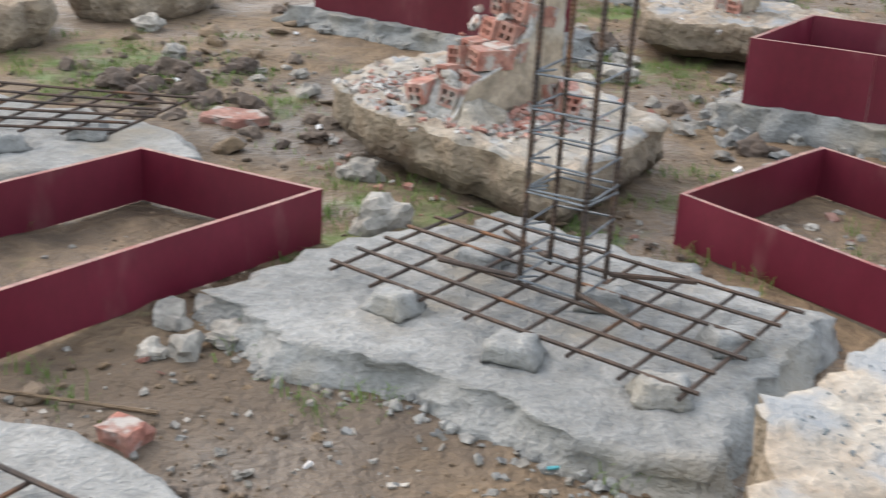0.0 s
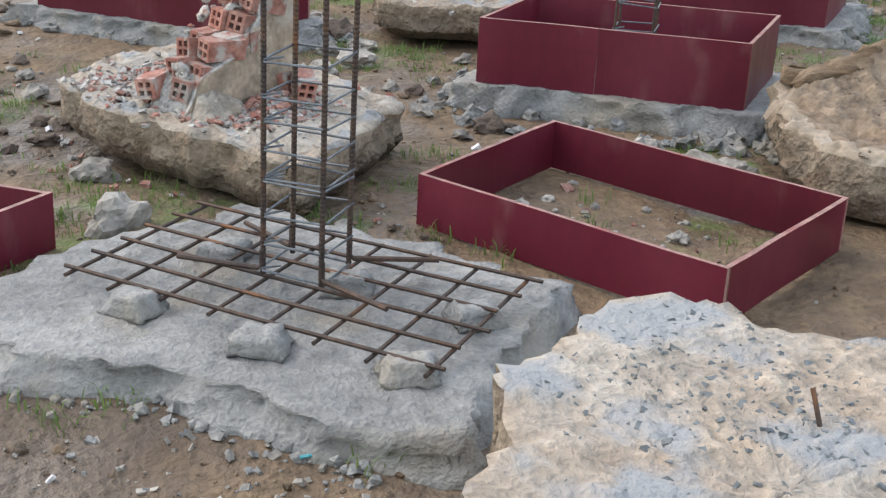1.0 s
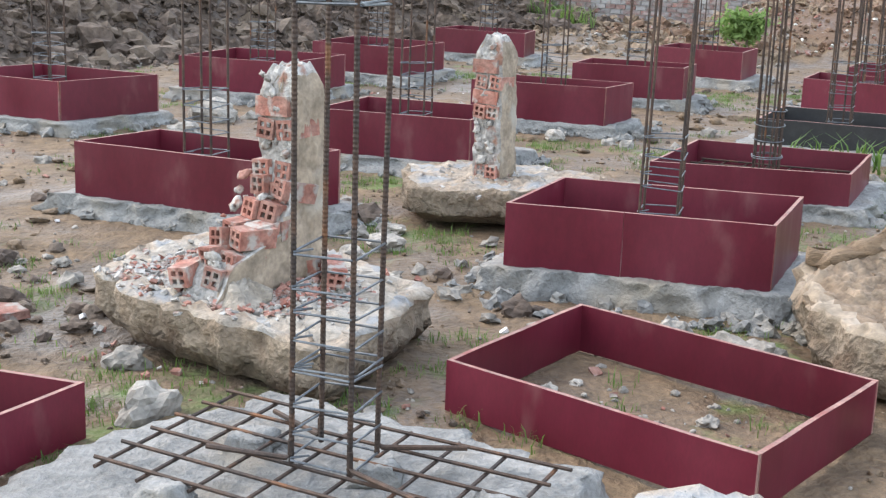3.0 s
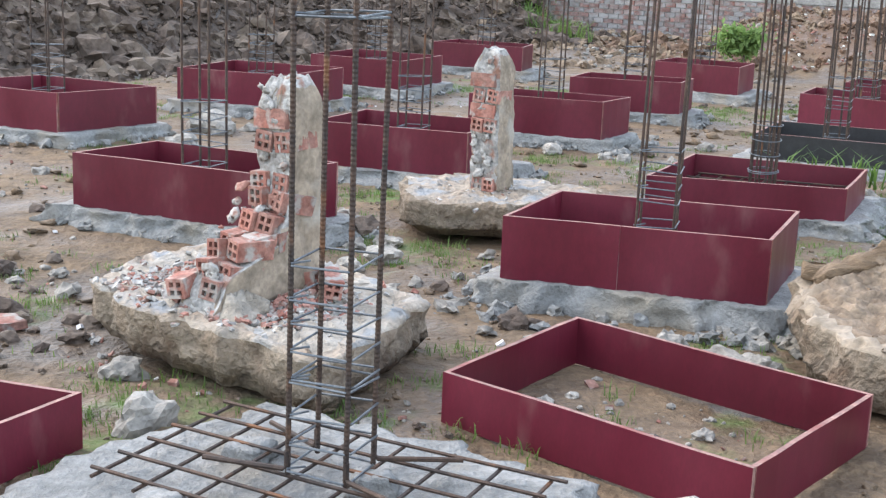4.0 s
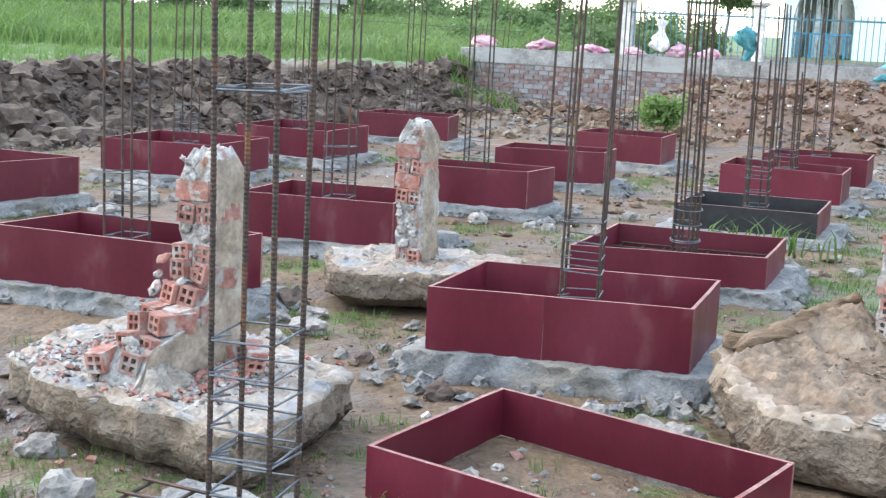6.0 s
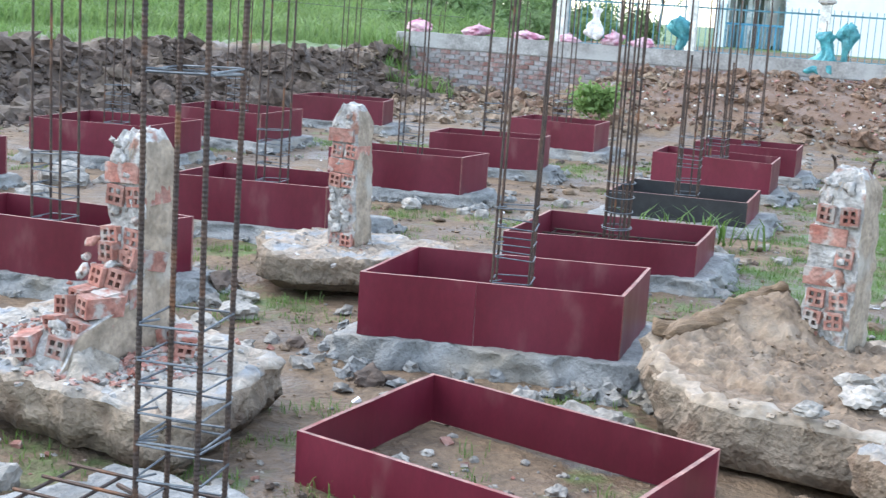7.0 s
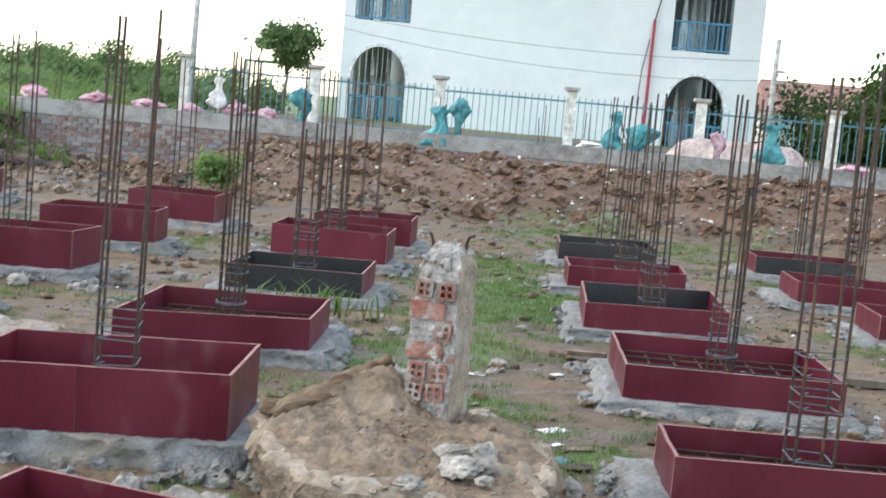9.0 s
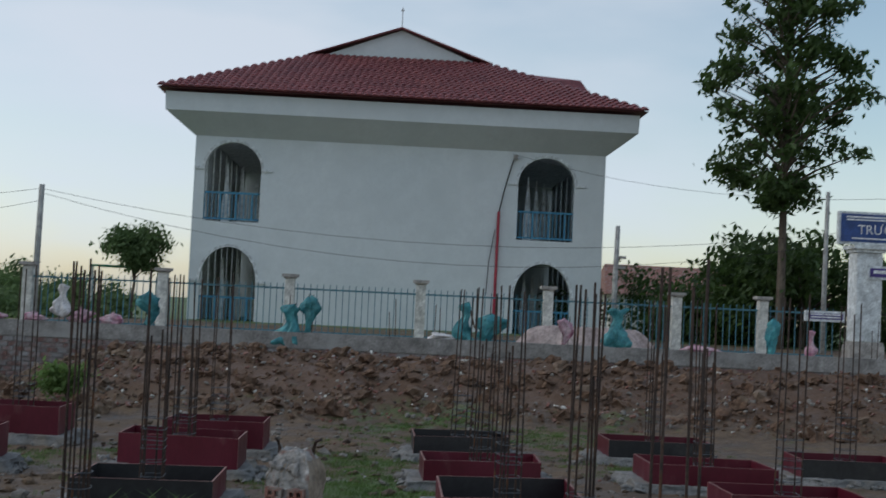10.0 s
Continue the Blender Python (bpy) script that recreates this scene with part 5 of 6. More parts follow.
def field_spots(rng, n):
    out = []
    while len(out) < n:
        k, s = BANK_D + 2.3 + 26 * rng.random() ** 1.5, rng.uniform(-6, 38)
        x, y = BANK_N.x * k + BANK_N.y * s, BANK_N.y * k - BANK_N.x * s
        if WALL_A.x * x + WALL_A.y * y < -9.3 and y > 10:
            out.append((x, y, land(x, y, False)))
    return out


blades("field_grass", "bright green rice-like grass of the field behind the bank", field_spots(rng, 9000), 31, (0.1, 0.26), field_grass, (4, 7), 0.2)


def leaf_cloud(centres, n, seed, size, aspect=2.0, droop=0.3):
    """Leaves as small folded quads round the given (x, y, z, r) clumps."""
    rng = random.Random(seed)
    verts, faces = [], []
    weights = [c[3] ** 2 for c in centres]
    for cx, cy, cz, r in rng.choices(centres, weights, k=n):
        d = Vector((rng.gauss(0, 1), rng.gauss(0, 1), rng.gauss(0, 0.72))) * r * 0.52
        s = size * rng.uniform(0.6, 1.4)
        m = Matrix.Translation((cx + d.x, cy + d.y, cz + d.z)) @ Euler((rng.uniform(-0.9, 0.9), rng.uniform(-0.3, 0.9) + droop, rng.uniform(0, 6.28))).to_matrix().to_4x4()
        k = len(verts)
        verts += [tuple(m @ Vector(p)) for p in ((-s * aspect / 2, 0, 0), (0, -s / 2, s * 0.12), (s * aspect / 2, 0, -s * 0.1), (0, s / 2, s * 0.12))]
        faces.append((k, k + 1, k + 2, k + 3))
    return verts, faces


def leaves_object(name, verts, faces, material, parent=None):
    me = bpy.data.meshes.new(name)
    me.from_pydata(verts, [], faces)
    me.materials.append(material)
    ob = new(name, me)
    ob.parent = parent
    return ob


def tree(x, y, z, height, stem, clumps, leaves, leaf_size, seed, label, trunk_r, mat_leaf=leaf):
    """clumps: (dx, dy, height, radius). Limbs run from the stem to each clump."""
    rng = random.Random(seed)
    ob = thing("tree", label, "tree", Matrix.Translation((x, y, z)), "trees")
    bm = bmesh.new()
    n = 9
    tube(bm, [(0.12 * math.sin(i * 0.9 + seed) * i / n, 0.1 * math.cos(i * 1.1) * i / n, height * i / n - 0.1) for i in range(n + 1)], trunk_r, 9, 0, trunk_r * 0.25)
    part("trunk", bm, bark, ob, smooth=True)
    for dx, dy, dz, r in clumps:
        start = max(stem, dz - 0.5 * math.hypot(dx, dy) - 0.3)
        start = min(start, height * 0.95)
        bm = bmesh.new()
        tube(bm, [(0, 0, start), (dx * 0.45, dy * 0.45, start + (dz - start) * 0.55), (dx, dy, dz)], trunk_r * 0.33, 6, 0, trunk_r * 0.08)
        part("limb", bm, bark, ob)
    v, f = leaf_cloud(clumps, leaves, seed, leaf_size)
    leaves_object("crown", v, f, mat_leaf, ob)
    return ob


rng = random.Random(5)
# tall tree by the gate
clumps = []
for k in range(190):
    h = rng.uniform(4.1, 12.8)
    reach = 2.5 * (1 - abs(h - 7.2) / 9.0)
    a = rng.uniform(0, 6.28)
    q = reach * rng.uniform(0.15, 1.0)
    clumps.append((math.cos(a) * q, math.sin(a) * q, h, rng.uniform(0.22, 0.5)))
tree(29.1, 24.3, 1.0, 12.2, 4.6, clumps, 12500, 0.115, 8, "tall dark-leaved tree with a bare lower trunk", 0.14)
clumps = [(0.62 * math.cos(k * 2.4) * (k / 28) ** 0.5 + rng.gauss(0, 0.1), 0.6 * math.sin(k * 2.4) * (k / 28) ** 0.5, 2.15 + rng.gauss(0, 0.26), rng.uniform(0.28, 0.42)) for k in range(28)]
tree(14.4, 34.9, 1.0, 2.1, 1.2, clumps, 4600, 0.075, 9, "small round-crowned green tree behind the fence", 0.07, leaf_far)
# feathery spreading tree behind the gate
clumps = [(rng.uniform(-4.2, 4.2), rng.uniform(-2, 2), 2.8 + rng.uniform(-0.9, 0.5), rng.uniform(0.6, 1.0)) for _ in range(30)]
clumps = [(a, b, c - 0.09 * a * a, r) for a, b, c, r in clumps]
tree(32.8, 26.6, 1.0, 2.8, 1.0, clumps, 9000, 0.13, 10, "spreading feathery-leaved tree behind the fence", 0.16)
clumps = [(rng.uniform(-1.8, 1.8), rng.uniform(-1.5, 1.5), 3.2 + rng.uniform(-2.0, 1.5), rng.uniform(0.6, 0.95)) for _ in range(18)]
tree(34.0, 22.3, 1.0, 3.6, 1.0, clumps, 4500, 0.14, 12, "dense green tree beside the gate post", 0.16)


def woods(name, label, spans, n, seed, size, material):
    """A far belt of mixed foliage: (x, y, half width, height, count) stretches."""
    rng = random.Random(seed)
    centres = []
    for x0, y0, x1, y1, low, high, count in spans:
        for _ in range(count):
            f = rng.random()
            h = low + (high - low) * rng.random() ** 1.6
            x, y = x0 + (x1 - x0) * f + rng.gauss(0, 1), y0 + (y1 - y0) * f + rng.gauss(0, 1.5)
            r = rng.uniform(0.6, 1.3) * (high / 4) ** 0.5
            z = 0.6
            while z < 0.6 + h:
                centres.append((x + rng.gauss(0, 0.4), y + rng.gauss(0, 0.4), z + 0.4, r * rng.uniform(0.8, 1.1)))
                z += r * 0.8
    v, f = leaf_cloud(centres, n, seed, size, 1.6)
    return tagged(leaves_object(name, v, f, material), label, "trees", kind="stuff")


woods("far_woods", "belt of mixed green trees beyond the field", [(-22, 62, 4, 72, 0.9, 2.4, 80), (4, 72, 22, 62, 0.8, 2.2, 60), (-10, 52, -2, 56, 0.6, 1.2, 25), (6, 44, 14, 47, 0.4, 1.3, 34), (10, 40, 18, 44, 0.3, 1.0, 22), (7, 34, 15, 36.5, 0.2, 0.7, 26)], 190000, 41, 0.11, leaf_far)
woods("fence_hedge", "dark green shrubs behind the fence", [(33, 34, 38, 20, 1.0, 2.0, 46), (29.6, 31.5, 34, 29, 1.2, 2.4, 22)], 34000, 42, 0.10, leaf)
blades("rank_weeds", "rank green weeds behind the end of the wall", [(x, y, 0.78 + 0.5 * ease((y - 28) / 14)) for x, y in ((rng.uniform(-8, 9), rng.uniform(26.5, 42)) for _ in range(3200)) if WALL_A.x * x + WALL_A.y * y < -8.9 or WALL_N.x * x + WALL_N.y * y > WALL_D + 4], 45, (0.25, 0.75), field_grass, (6, 10), 0.3)
# weedy bank end by the wall's corner, and the shrub at its foot
blades("bank_weeds", "long green weeds on the end of the bank", [(x, y, land(x, y)) for x, y in ((5.0 + rng.gauss(0, 0.22), 23.6 + rng.gauss(0, 0.6)) for _ in range(150))], 43, (0.12, 0.42), grass, (6, 10), 0.1)
v, f = leaf_cloud([(6.85 + rng.gauss(0, 0.13), 18.2 + rng.gauss(0, 0.13), 0.5 + rng.uniform(-0.14, 0.16), 0.17) for _ in range(9)], 1300, 44, 0.05)
shrub = thing("shrub", "bright green leafy shrub at the slope's foot", "shrub", Matrix.Identity(4))
leaves_object("foliage", v, f, field_grass, shrub)
bm = bmesh.new()
tube(bm, [(6.85, 18.2, 0.05), (6.87, 18.22, 0.5)], 0.02, 6)
part("stem", bm, bark, shrub)

# ---- the wall at the back of the site ----


def on_wall(a, w=0.0, z=0.0):
    """A place by metres along the wall, behind its face and up."""
    return Vector((WALL_A.x * a + WALL_N.x * (WALL_D + w), WALL_A.y * a + WALL_N.y * (WALL_D + w), z))


def wall_pose(a, w=0.0, z=0.0):
    return Matrix.Translation(on_wall(a, w, z)) @ pose(0, 0, 0, 0, 0, math.degrees(math.atan2(WALL_A.y, WALL_A.x)))


A0, A1 = -8.85, 22.0
bm = bmesh.new()
box(bm, A0, A1, 0.012, 0.2, -0.2, 0.968)
wall = thing("wall_back", "low cement-smeared brick retaining wall with a grey coping", "wall", wall_pose(0), kind="structure", bm=bm, material=coping)
bm = bmesh.new()
n = 120
for i in range(n):
    a, b = A0 - 0.04 + (A1 - A0 + 0.04) * i / n, A0 - 0.04 + (A1 - A0 + 0.04) * (i + 1) / n
    box(bm, a, b, -0.02, 0.24, 0.97, 1.25 + 0.012 * noise.noise(Vector((i * 0.7, 0, 0))))
beam = part("coping_beam", bm, coping, wall, "cast grey cement beam along the wall's top")
bm = bmesh.new()
box(bm, -0.09, 0.09, 0.0, 0.08, 0, 0.075)
brick_me = mesh_of(bm, "brick", wall_clay)
pier = bmesh.new()
box(pier, A0 - 0.30, A0 - 0.045, -0.05, 0.26, -0.2, 1.23)
bmesh.ops.bevel(pier, geom=pier.edges[:], offset=0.012, segments=1, affect="EDGES")
part("pier", pier, coping, wall, "grey cement pier at the wall's end")
rng = random.Random(9)
for r in range(9):
    for k in range(33):
        a = A0 + 0.12 + k * 0.195 + (0.0975 if r % 2 else 0)
        piece("brick", brick_me, wall, pose(a, -0.004 - 0.012 * rng.random(), 0.965 - 0.088 * (r + 1), 0, 0, rng.uniform(-2, 2)))
verts, faces = [], []
for r in range(4):
    for k in range(130):
        a = A0 + 0.12 + (33 + k) * 0.195 + (0.0975 if r % 2 else 0)
        s = len(verts)
        y0, z0 = -0.004 - 0.012 * rng.random(), 0.965 - 0.088 * (r + 1)
        verts += [(x, y, z) for x in (a - 0.09, a + 0.09) for y in (y0, 0.08) for z in (z0, z0 + 0.075)]
        faces += [tuple(s + i for i in q) for q in ((0, 1, 3, 2), (4, 6, 7, 5), (0, 4, 5, 1), (2, 3, 7, 6), (0, 2, 6, 4), (1, 5, 7, 3))]
me = bpy.data.meshes.new("brick_courses")
me.from_pydata(verts, [], faces)
me.materials.append(wall_clay)
rest = new("brick_courses", me)
rest.parent = wall
tagged(rest, "smeared brick courses above the slope", kind="stuff")


def bag(a, w, z, height, width, material, seed, colour, hang=True):
    """A woven sack pulled over a bar's end, or a crumpled one lying on the wall."""
    bm = bmesh.new()
    n, rows = 26, 16
    rings = []
    for j in range(rows + 1):
        f = j / rows
        if hang and seed % 2:
            r = width / 2 * (0.34 + 0.66 * ease(f * 1.25)) * (1 - 0.75 * ease((f - 0.86) / 0.14))
        elif hang:
            r = width / 2 * (0.36 + 0.64 * ease((0.72 - f) / 0.5) + 0.28 * ease((f - 0.8) / 0.2)) * (0.55 + 0.45 * ease(f / 0.12))
        else:
            r = width / 2 * math.sin(min(1, f * 1.02 + 0.12) * math.pi) ** 0.6 + 0.01
        ring = []
        for k in range(n):
            t = k * 6.2832 / n
            q = r * (1 + 0.75 * noise.noise(Vector((math.cos(t) * 1.7, math.sin(t) * 1.7, f * 3 + seed * 7.3))) + 0.16 * math.sin(5 * t + seed + 3 * f) + 0.1 * math.sin(9 * t + 5 * f) + 0.5 * noise.noise(Vector((math.cos(t) * 5, math.sin(t) * 5, f * 6 + seed))))
            sway = 0.45 * width * noise.noise(Vector((f * 1.6, seed * 3.1, 1)))
            ring.append(bm.verts.new((q * math.cos(t) + sway, 0.55 * q * math.sin(t), height * f + 0.16 * height * noise.noise(Vector((math.cos(t), math.sin(t) + f, seed * 1.7))))))
        rings.append(ring)
    for p, q in zip(rings, rings[1:]):
        for k in range(n):
            bm.faces.new((p[k], p[(k + 1) % n], q[(k + 1) % n], q[k]))
    bm.faces.new(rings[0][::-1])
    bm.faces.new(rings[-1])
    label = f"{colour} woven plastic sack " + ("tied over a bar end" if hang else "lying on the wall")
    thing("plastic_sack", label, "sack", wall_pose(a, w, z), "sacks on the wall", bm=bm, material=material, smooth=True)


for n_, (a, z, h, wd, m, colour, hang) in enumerate((
    (-1.22, 0.98, 0.72, 0.46, teal_bag, "teal", True), (-0.9, 1.26, 0.62, 0.26, teal_bag, "teal", True), (1.87, 1.2, 0.70, 0.30, teal_bag, "blue-green", True), (2.40, 1.12, 0.60, 0.42, teal_bag, "blue-green", True),
    (4.62, 1.24, 0.70, 0.42, teal_bag, "light blue", True), (3.72, 1.25, 0.46, 0.22, pink_bag, "pink", True), (6.1, 1.14, 0.24, 0.55, pink_bag, "pink and white", False), (7.46, 1.18, 0.70, 0.22, teal_bag, "teal", True),
    (8.2, 1.24, 0.46, 0.18, pink_bag, "pink", True), (-3.78, 1.25, 0.60, 0.3, teal_bag, "teal", True), (-4.41, 1.24, 0.22, 0.36, pink_bag, "bright pink", False), (-4.95, 1.25, 0.27, 0.34, pink_bag, "pink", False),
    (-5.3, 1.36, 0.52, 0.26, white_bag, "white", True), (-5.8, 1.24, 0.18, 0.3, pink_bag, "pink and white", False), (-6.57, 1.24, 0.18, 0.42, pink_bag, "pink and white", False), (-7.52, 1.24, 0.24, 0.42, pink_bag, "pink and white", False),
    (-8.7, 1.24, 0.26, 0.42, pink_bag, "pink and white", False), (1.45, 1.24, 0.14, 0.4, white_bag, "white", False), (9.4, 0.66, 0.22, 0.7, white_bag, "white and pink", False),
)):
    bag(a, 0.1, z, h, wd, m, n_, colour, hang)
# short starter bars that stand out of the coping
rng = random.Random(15)
for a in (-8.75, -8.3, -6.6, -5.3, -4.6, -3.78, -2.5, -1.22, -0.9, 0.6, 1.4, 1.87, 2.4, 3.72, 4.62, 7.46, 8.2, 9.4):
    for k in (-0.05, 0.05):
        bm = bmesh.new()
        tube(bm, [(k, 0, 0), (k + rng.uniform(-0.03, 0.03), 0.01, rng.uniform(0.45, 0.75))], 0.008, 5)
        thing("starter_bar", "thin rusty starter bar standing in the coping", "rebar", wall_pose(a, 0.1, 1.2), "starter bars", bm=bm, material=rust)

# ---- fence behind the wall ----
FENCE_W = 3.5


fence = thing("fence", "blue-green steel picket fence between cream masonry posts", "fence", wall_pose(0, FENCE_W, 1.05))
POSTS = [-6.86, -4.13, -1.54, 1.15, 3.79, 6.47, 8.28, 9.9]
H_POST = 1.31
for a in POSTS[:-1]:
    bm = bmesh.new()
    box(bm, -0.1, 0.1, -0.1, 0.1, 0, H_POST - 0.09)
    bmesh.ops.bevel(bm, geom=bm.edges[:], offset=0.008, segments=1, affect="EDGES")
    post = part("post", bm, post_paint, fence, "cream painted masonry post")
    post.location = (a, 0, 0)
    bm = bmesh.new()
    box(bm, -0.125, 0.125, -0.125, 0.125, H_POST - 0.088, H_POST - 0.06)
    box(bm, -0.165, 0.165, -0.165, 0.165, H_POST - 0.059, H_POST)
    part("cap", bm, cap_grey, post, "grey cap")
bm = bmesh.new()
box(bm, -0.008, 0.008, -0.008, 0.008, 0, 1.02)
picket_me = mesh_of(bm, "picket", teal_paint)
for a, b in zip(POSTS, POSTS[1:]):
    for z in (0.12, 1.0):
        bm = bmesh.new()
        box(bm, a + 0.1, b - 0.1, -0.015, 0.015, z, z + 0.035)
        part("rail", bm, teal_paint, fence)
    n = int((b - a - 0.2) / 0.125)
    for k in range(n):
        piece("picket", picket_me, fence, pose(a + 0.16 + k * (b - a - 0.3) / max(1, n - 1), -0.028, 0.1))

# gate post with its boards
gp = thing("gate_post", "thick white gate post with a moulded top", "post", wall_pose(10.42, FENCE_W, 1.02))
bm = bmesh.new()
box(bm, -0.27, 0.27, -0.27, 0.27, 0.5, 2.35)
bmesh.ops.bevel(bm, geom=bm.edges[:], offset=0.02, segments=2, affect="EDGES")
part("shaft", bm, trim_paint, gp)
bm = bmesh.new()
box(bm, -0.33, 0.33, -0.33, 0.33, 0, 0.42)
box(bm, -0.31, 0.31, -0.31, 0.31, 0.421, 0.499)
part("plinth", bm, cap_grey, gp)
bm = bmesh.new()
box(bm, -0.31, 0.31, -0.31, 0.31, 2.351, 2.42)
box(bm, -0.37, 0.37, -0.37, 0.37, 2.421, 2.5)
part("capital", bm, trim_paint, gp)


def lettering(text, size, parent, at):
    cu = bpy.data.curves.new("lettering", "FONT")
    cu.body, cu.size, cu.extrude = text, size, 0.004
    cu.materials.append(sign_white)
    ob = new("lettering", cu)
    ob.parent = parent
    ob.matrix_basis = at
    return ob


def sign(name, label, a, z, w, h, material, bars, word=None, frame_mat=trim_paint):
    ob = thing(name, label, "sign", wall_pose(a, FENCE_W - 0.3, z))
    bm = bmesh.new()
    box(bm, 0, w, 0, 0.12, 0, h)
    part("frame", bm, frame_mat, ob, "pale frame")
    bm = bmesh.new()
    box(bm, 0.05, w - 0.05, -0.012, -0.001, 0.05, h - 0.05)
    part("face", bm, material, ob)
    for x0, x1, zz, t in bars:
        bm = bmesh.new()
        box(bm, x0, x1, -0.018, -0.013, zz, zz + t)
        part("text_bar", bm, sign_white, ob, "white line of small lettering")
    if word:
        lettering(word[0], word[1], ob, pose(word[2], -0.014, word[3], 90, 0, 0))
    return ob


sign("gate_sign", "blue board with white lettering over the gate", 9.72, 3.53, 3.0, 0.68, sign_blue, ((0.16, 1.0, 0.55, 0.035), (0.16, 1.1, 0.495, 0.03), (0.28, 1.2, 0.11, 0.03)), ("TRƯỜ", 0.27, 0.40, 0.22))
sign("small_sign", "small purple board with white lettering on the gate post", 10.36, 2.82, 1.2, 0.28, sign_purple, ((0.12, 0.7, 0.12, 0.07),))
sign("low_sign", "low purple board on the fence behind the sacks", 9.1, 1.9, 0.82, 0.22, sign_purple, ((0.1, 0.72, 0.13, 0.03), (0.1, 0.72, 0.075, 0.03)))

# heap of sand before the fence
bm = slab_mesh([(0, 0), (1.2, -0.25), (2.6, -0.1), (3.0, 0.5), (1.6, 0.9), (0.2, 0.6)], [(0, 0), (0.12, 0.16), (0.32, 0.38), (0.5, 0.46)], 90, 0.12, 0.1, 0.03)
thing("sand_mound", "mound of pale pinkish sand behind the wall", "sand", wall_pose(2.95, 2.2, 1.08), bm=bm, material=pink_sand, smooth=True)

# ---- the white two-storey building ----
BW = 17.0
house = thing("school_building", "white two-storey building with arched verandas and red roof", "building", wall_pose(-5.69, BW, 0.12))


def arch_wall(width, z0, z1, openings, thick):
    """A wall with arched openings cut through it: (x0, x1, sill, spring, top)."""
    bm = bmesh.new()
    xs = sorted({0.0, width, *[o[0] for o in openings], *[o[1] for o in openings]})

    def face(pts):
        a = [bm.verts.new((x, 0, z)) for x, z in pts]
        bm.faces.new(a)

    for x0, x1 in zip(xs, xs[1:]):
        here = sorted([o for o in openings if o[0] == x0 and o[1] == x1], key=lambda o: o[2])
        low = [(x0, z0), (x1, z0)]
        for _, _, sill, spring, top in here:
            if sill > low[0][1] + 0.01 or len(low) > 2:
                face([*low, (x1, sill), (x0, sill)])
            cx, r = (x0 + x1) / 2, (x1 - x0) / 2
            arc = [(cx - r * math.cos(k * math.pi / 18), spring + (top - spring) * math.sin(k * math.pi / 18)) for k in range(19)]
            low = arc
        face([*low, (x1, z1), (x0, z1)])
    bmesh.ops.remove_doubles(bm, verts=bm.verts, dist=0.001)
    got = bmesh.ops.extrude_face_region(bm, geom=bm.faces[:])
    for v in got["geom"]:
        if isinstance(v, bmesh.types.BMVert):
            v.co.y += thick
    bmesh.ops.recalc_face_normals(bm, faces=bm.faces)
    return bm


HW = 12.72
OPEN = [(0.33, 2.05, 0.95, 2.22, 3.27), (0.33, 2.05, 4.05, 5.68, 6.5), (10.02, 11.78, 0.95, 2.17, 3.2), (10.02, 11.78, 3.92, 5.68, 6.5)]
part("end_wall", arch_wall(HW, 0.4, 6.72, OPEN, 0.22), white_wall, house)
# walls and floors inside the verandas, in the white with shade mixed in
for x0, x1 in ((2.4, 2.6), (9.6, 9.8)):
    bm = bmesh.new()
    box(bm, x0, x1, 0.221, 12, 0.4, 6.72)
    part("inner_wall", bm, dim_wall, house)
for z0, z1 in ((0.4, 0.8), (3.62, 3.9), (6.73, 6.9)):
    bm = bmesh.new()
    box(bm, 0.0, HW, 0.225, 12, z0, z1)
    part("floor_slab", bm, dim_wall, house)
bm = bmesh.new()
box(bm, 0, HW, 12.001, 12.2, 0.4, 6.72)
part("back_wall", bm, white_wall, house)
# added screens on the outer sides, blocking sky light behind the arches
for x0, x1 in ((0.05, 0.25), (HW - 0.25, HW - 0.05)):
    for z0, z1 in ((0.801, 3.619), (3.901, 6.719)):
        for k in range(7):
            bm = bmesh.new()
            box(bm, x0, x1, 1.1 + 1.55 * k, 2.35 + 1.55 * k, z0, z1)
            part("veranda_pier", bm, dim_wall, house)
# pointed white posts along the verandas
for x0 in (0.33, 10.02):
    for z, h in ((0.801, 2.2), (3.901, 2.15)):
        for n_, (dx, y) in enumerate(((0.48, 1.6), (0.86, 2.6), (1.22, 3.6), (1.5, 5.2))):
            bm = bmesh.new()
            box(bm, -0.13, 0.13, 0, 0.2, 0, 0.9)
            tip = bmesh.ops.create_cone(bm, cap_ends=True, segments=4, radius1=0.15, radius2=0.015, depth=h - 0.905)["verts"]
            bmesh.ops.rotate(bm, verts=tip, cent=(0, 0, 0), matrix=Matrix.Rotation(math.pi / 4, 3, "Z"))
            bmesh.ops.translate(bm, verts=tip, vec=(0, 0.1, 0.905 + (h - 0.905) / 2))
            part("column", bm, trim_paint, house).location = (x0 + dx, y, z)
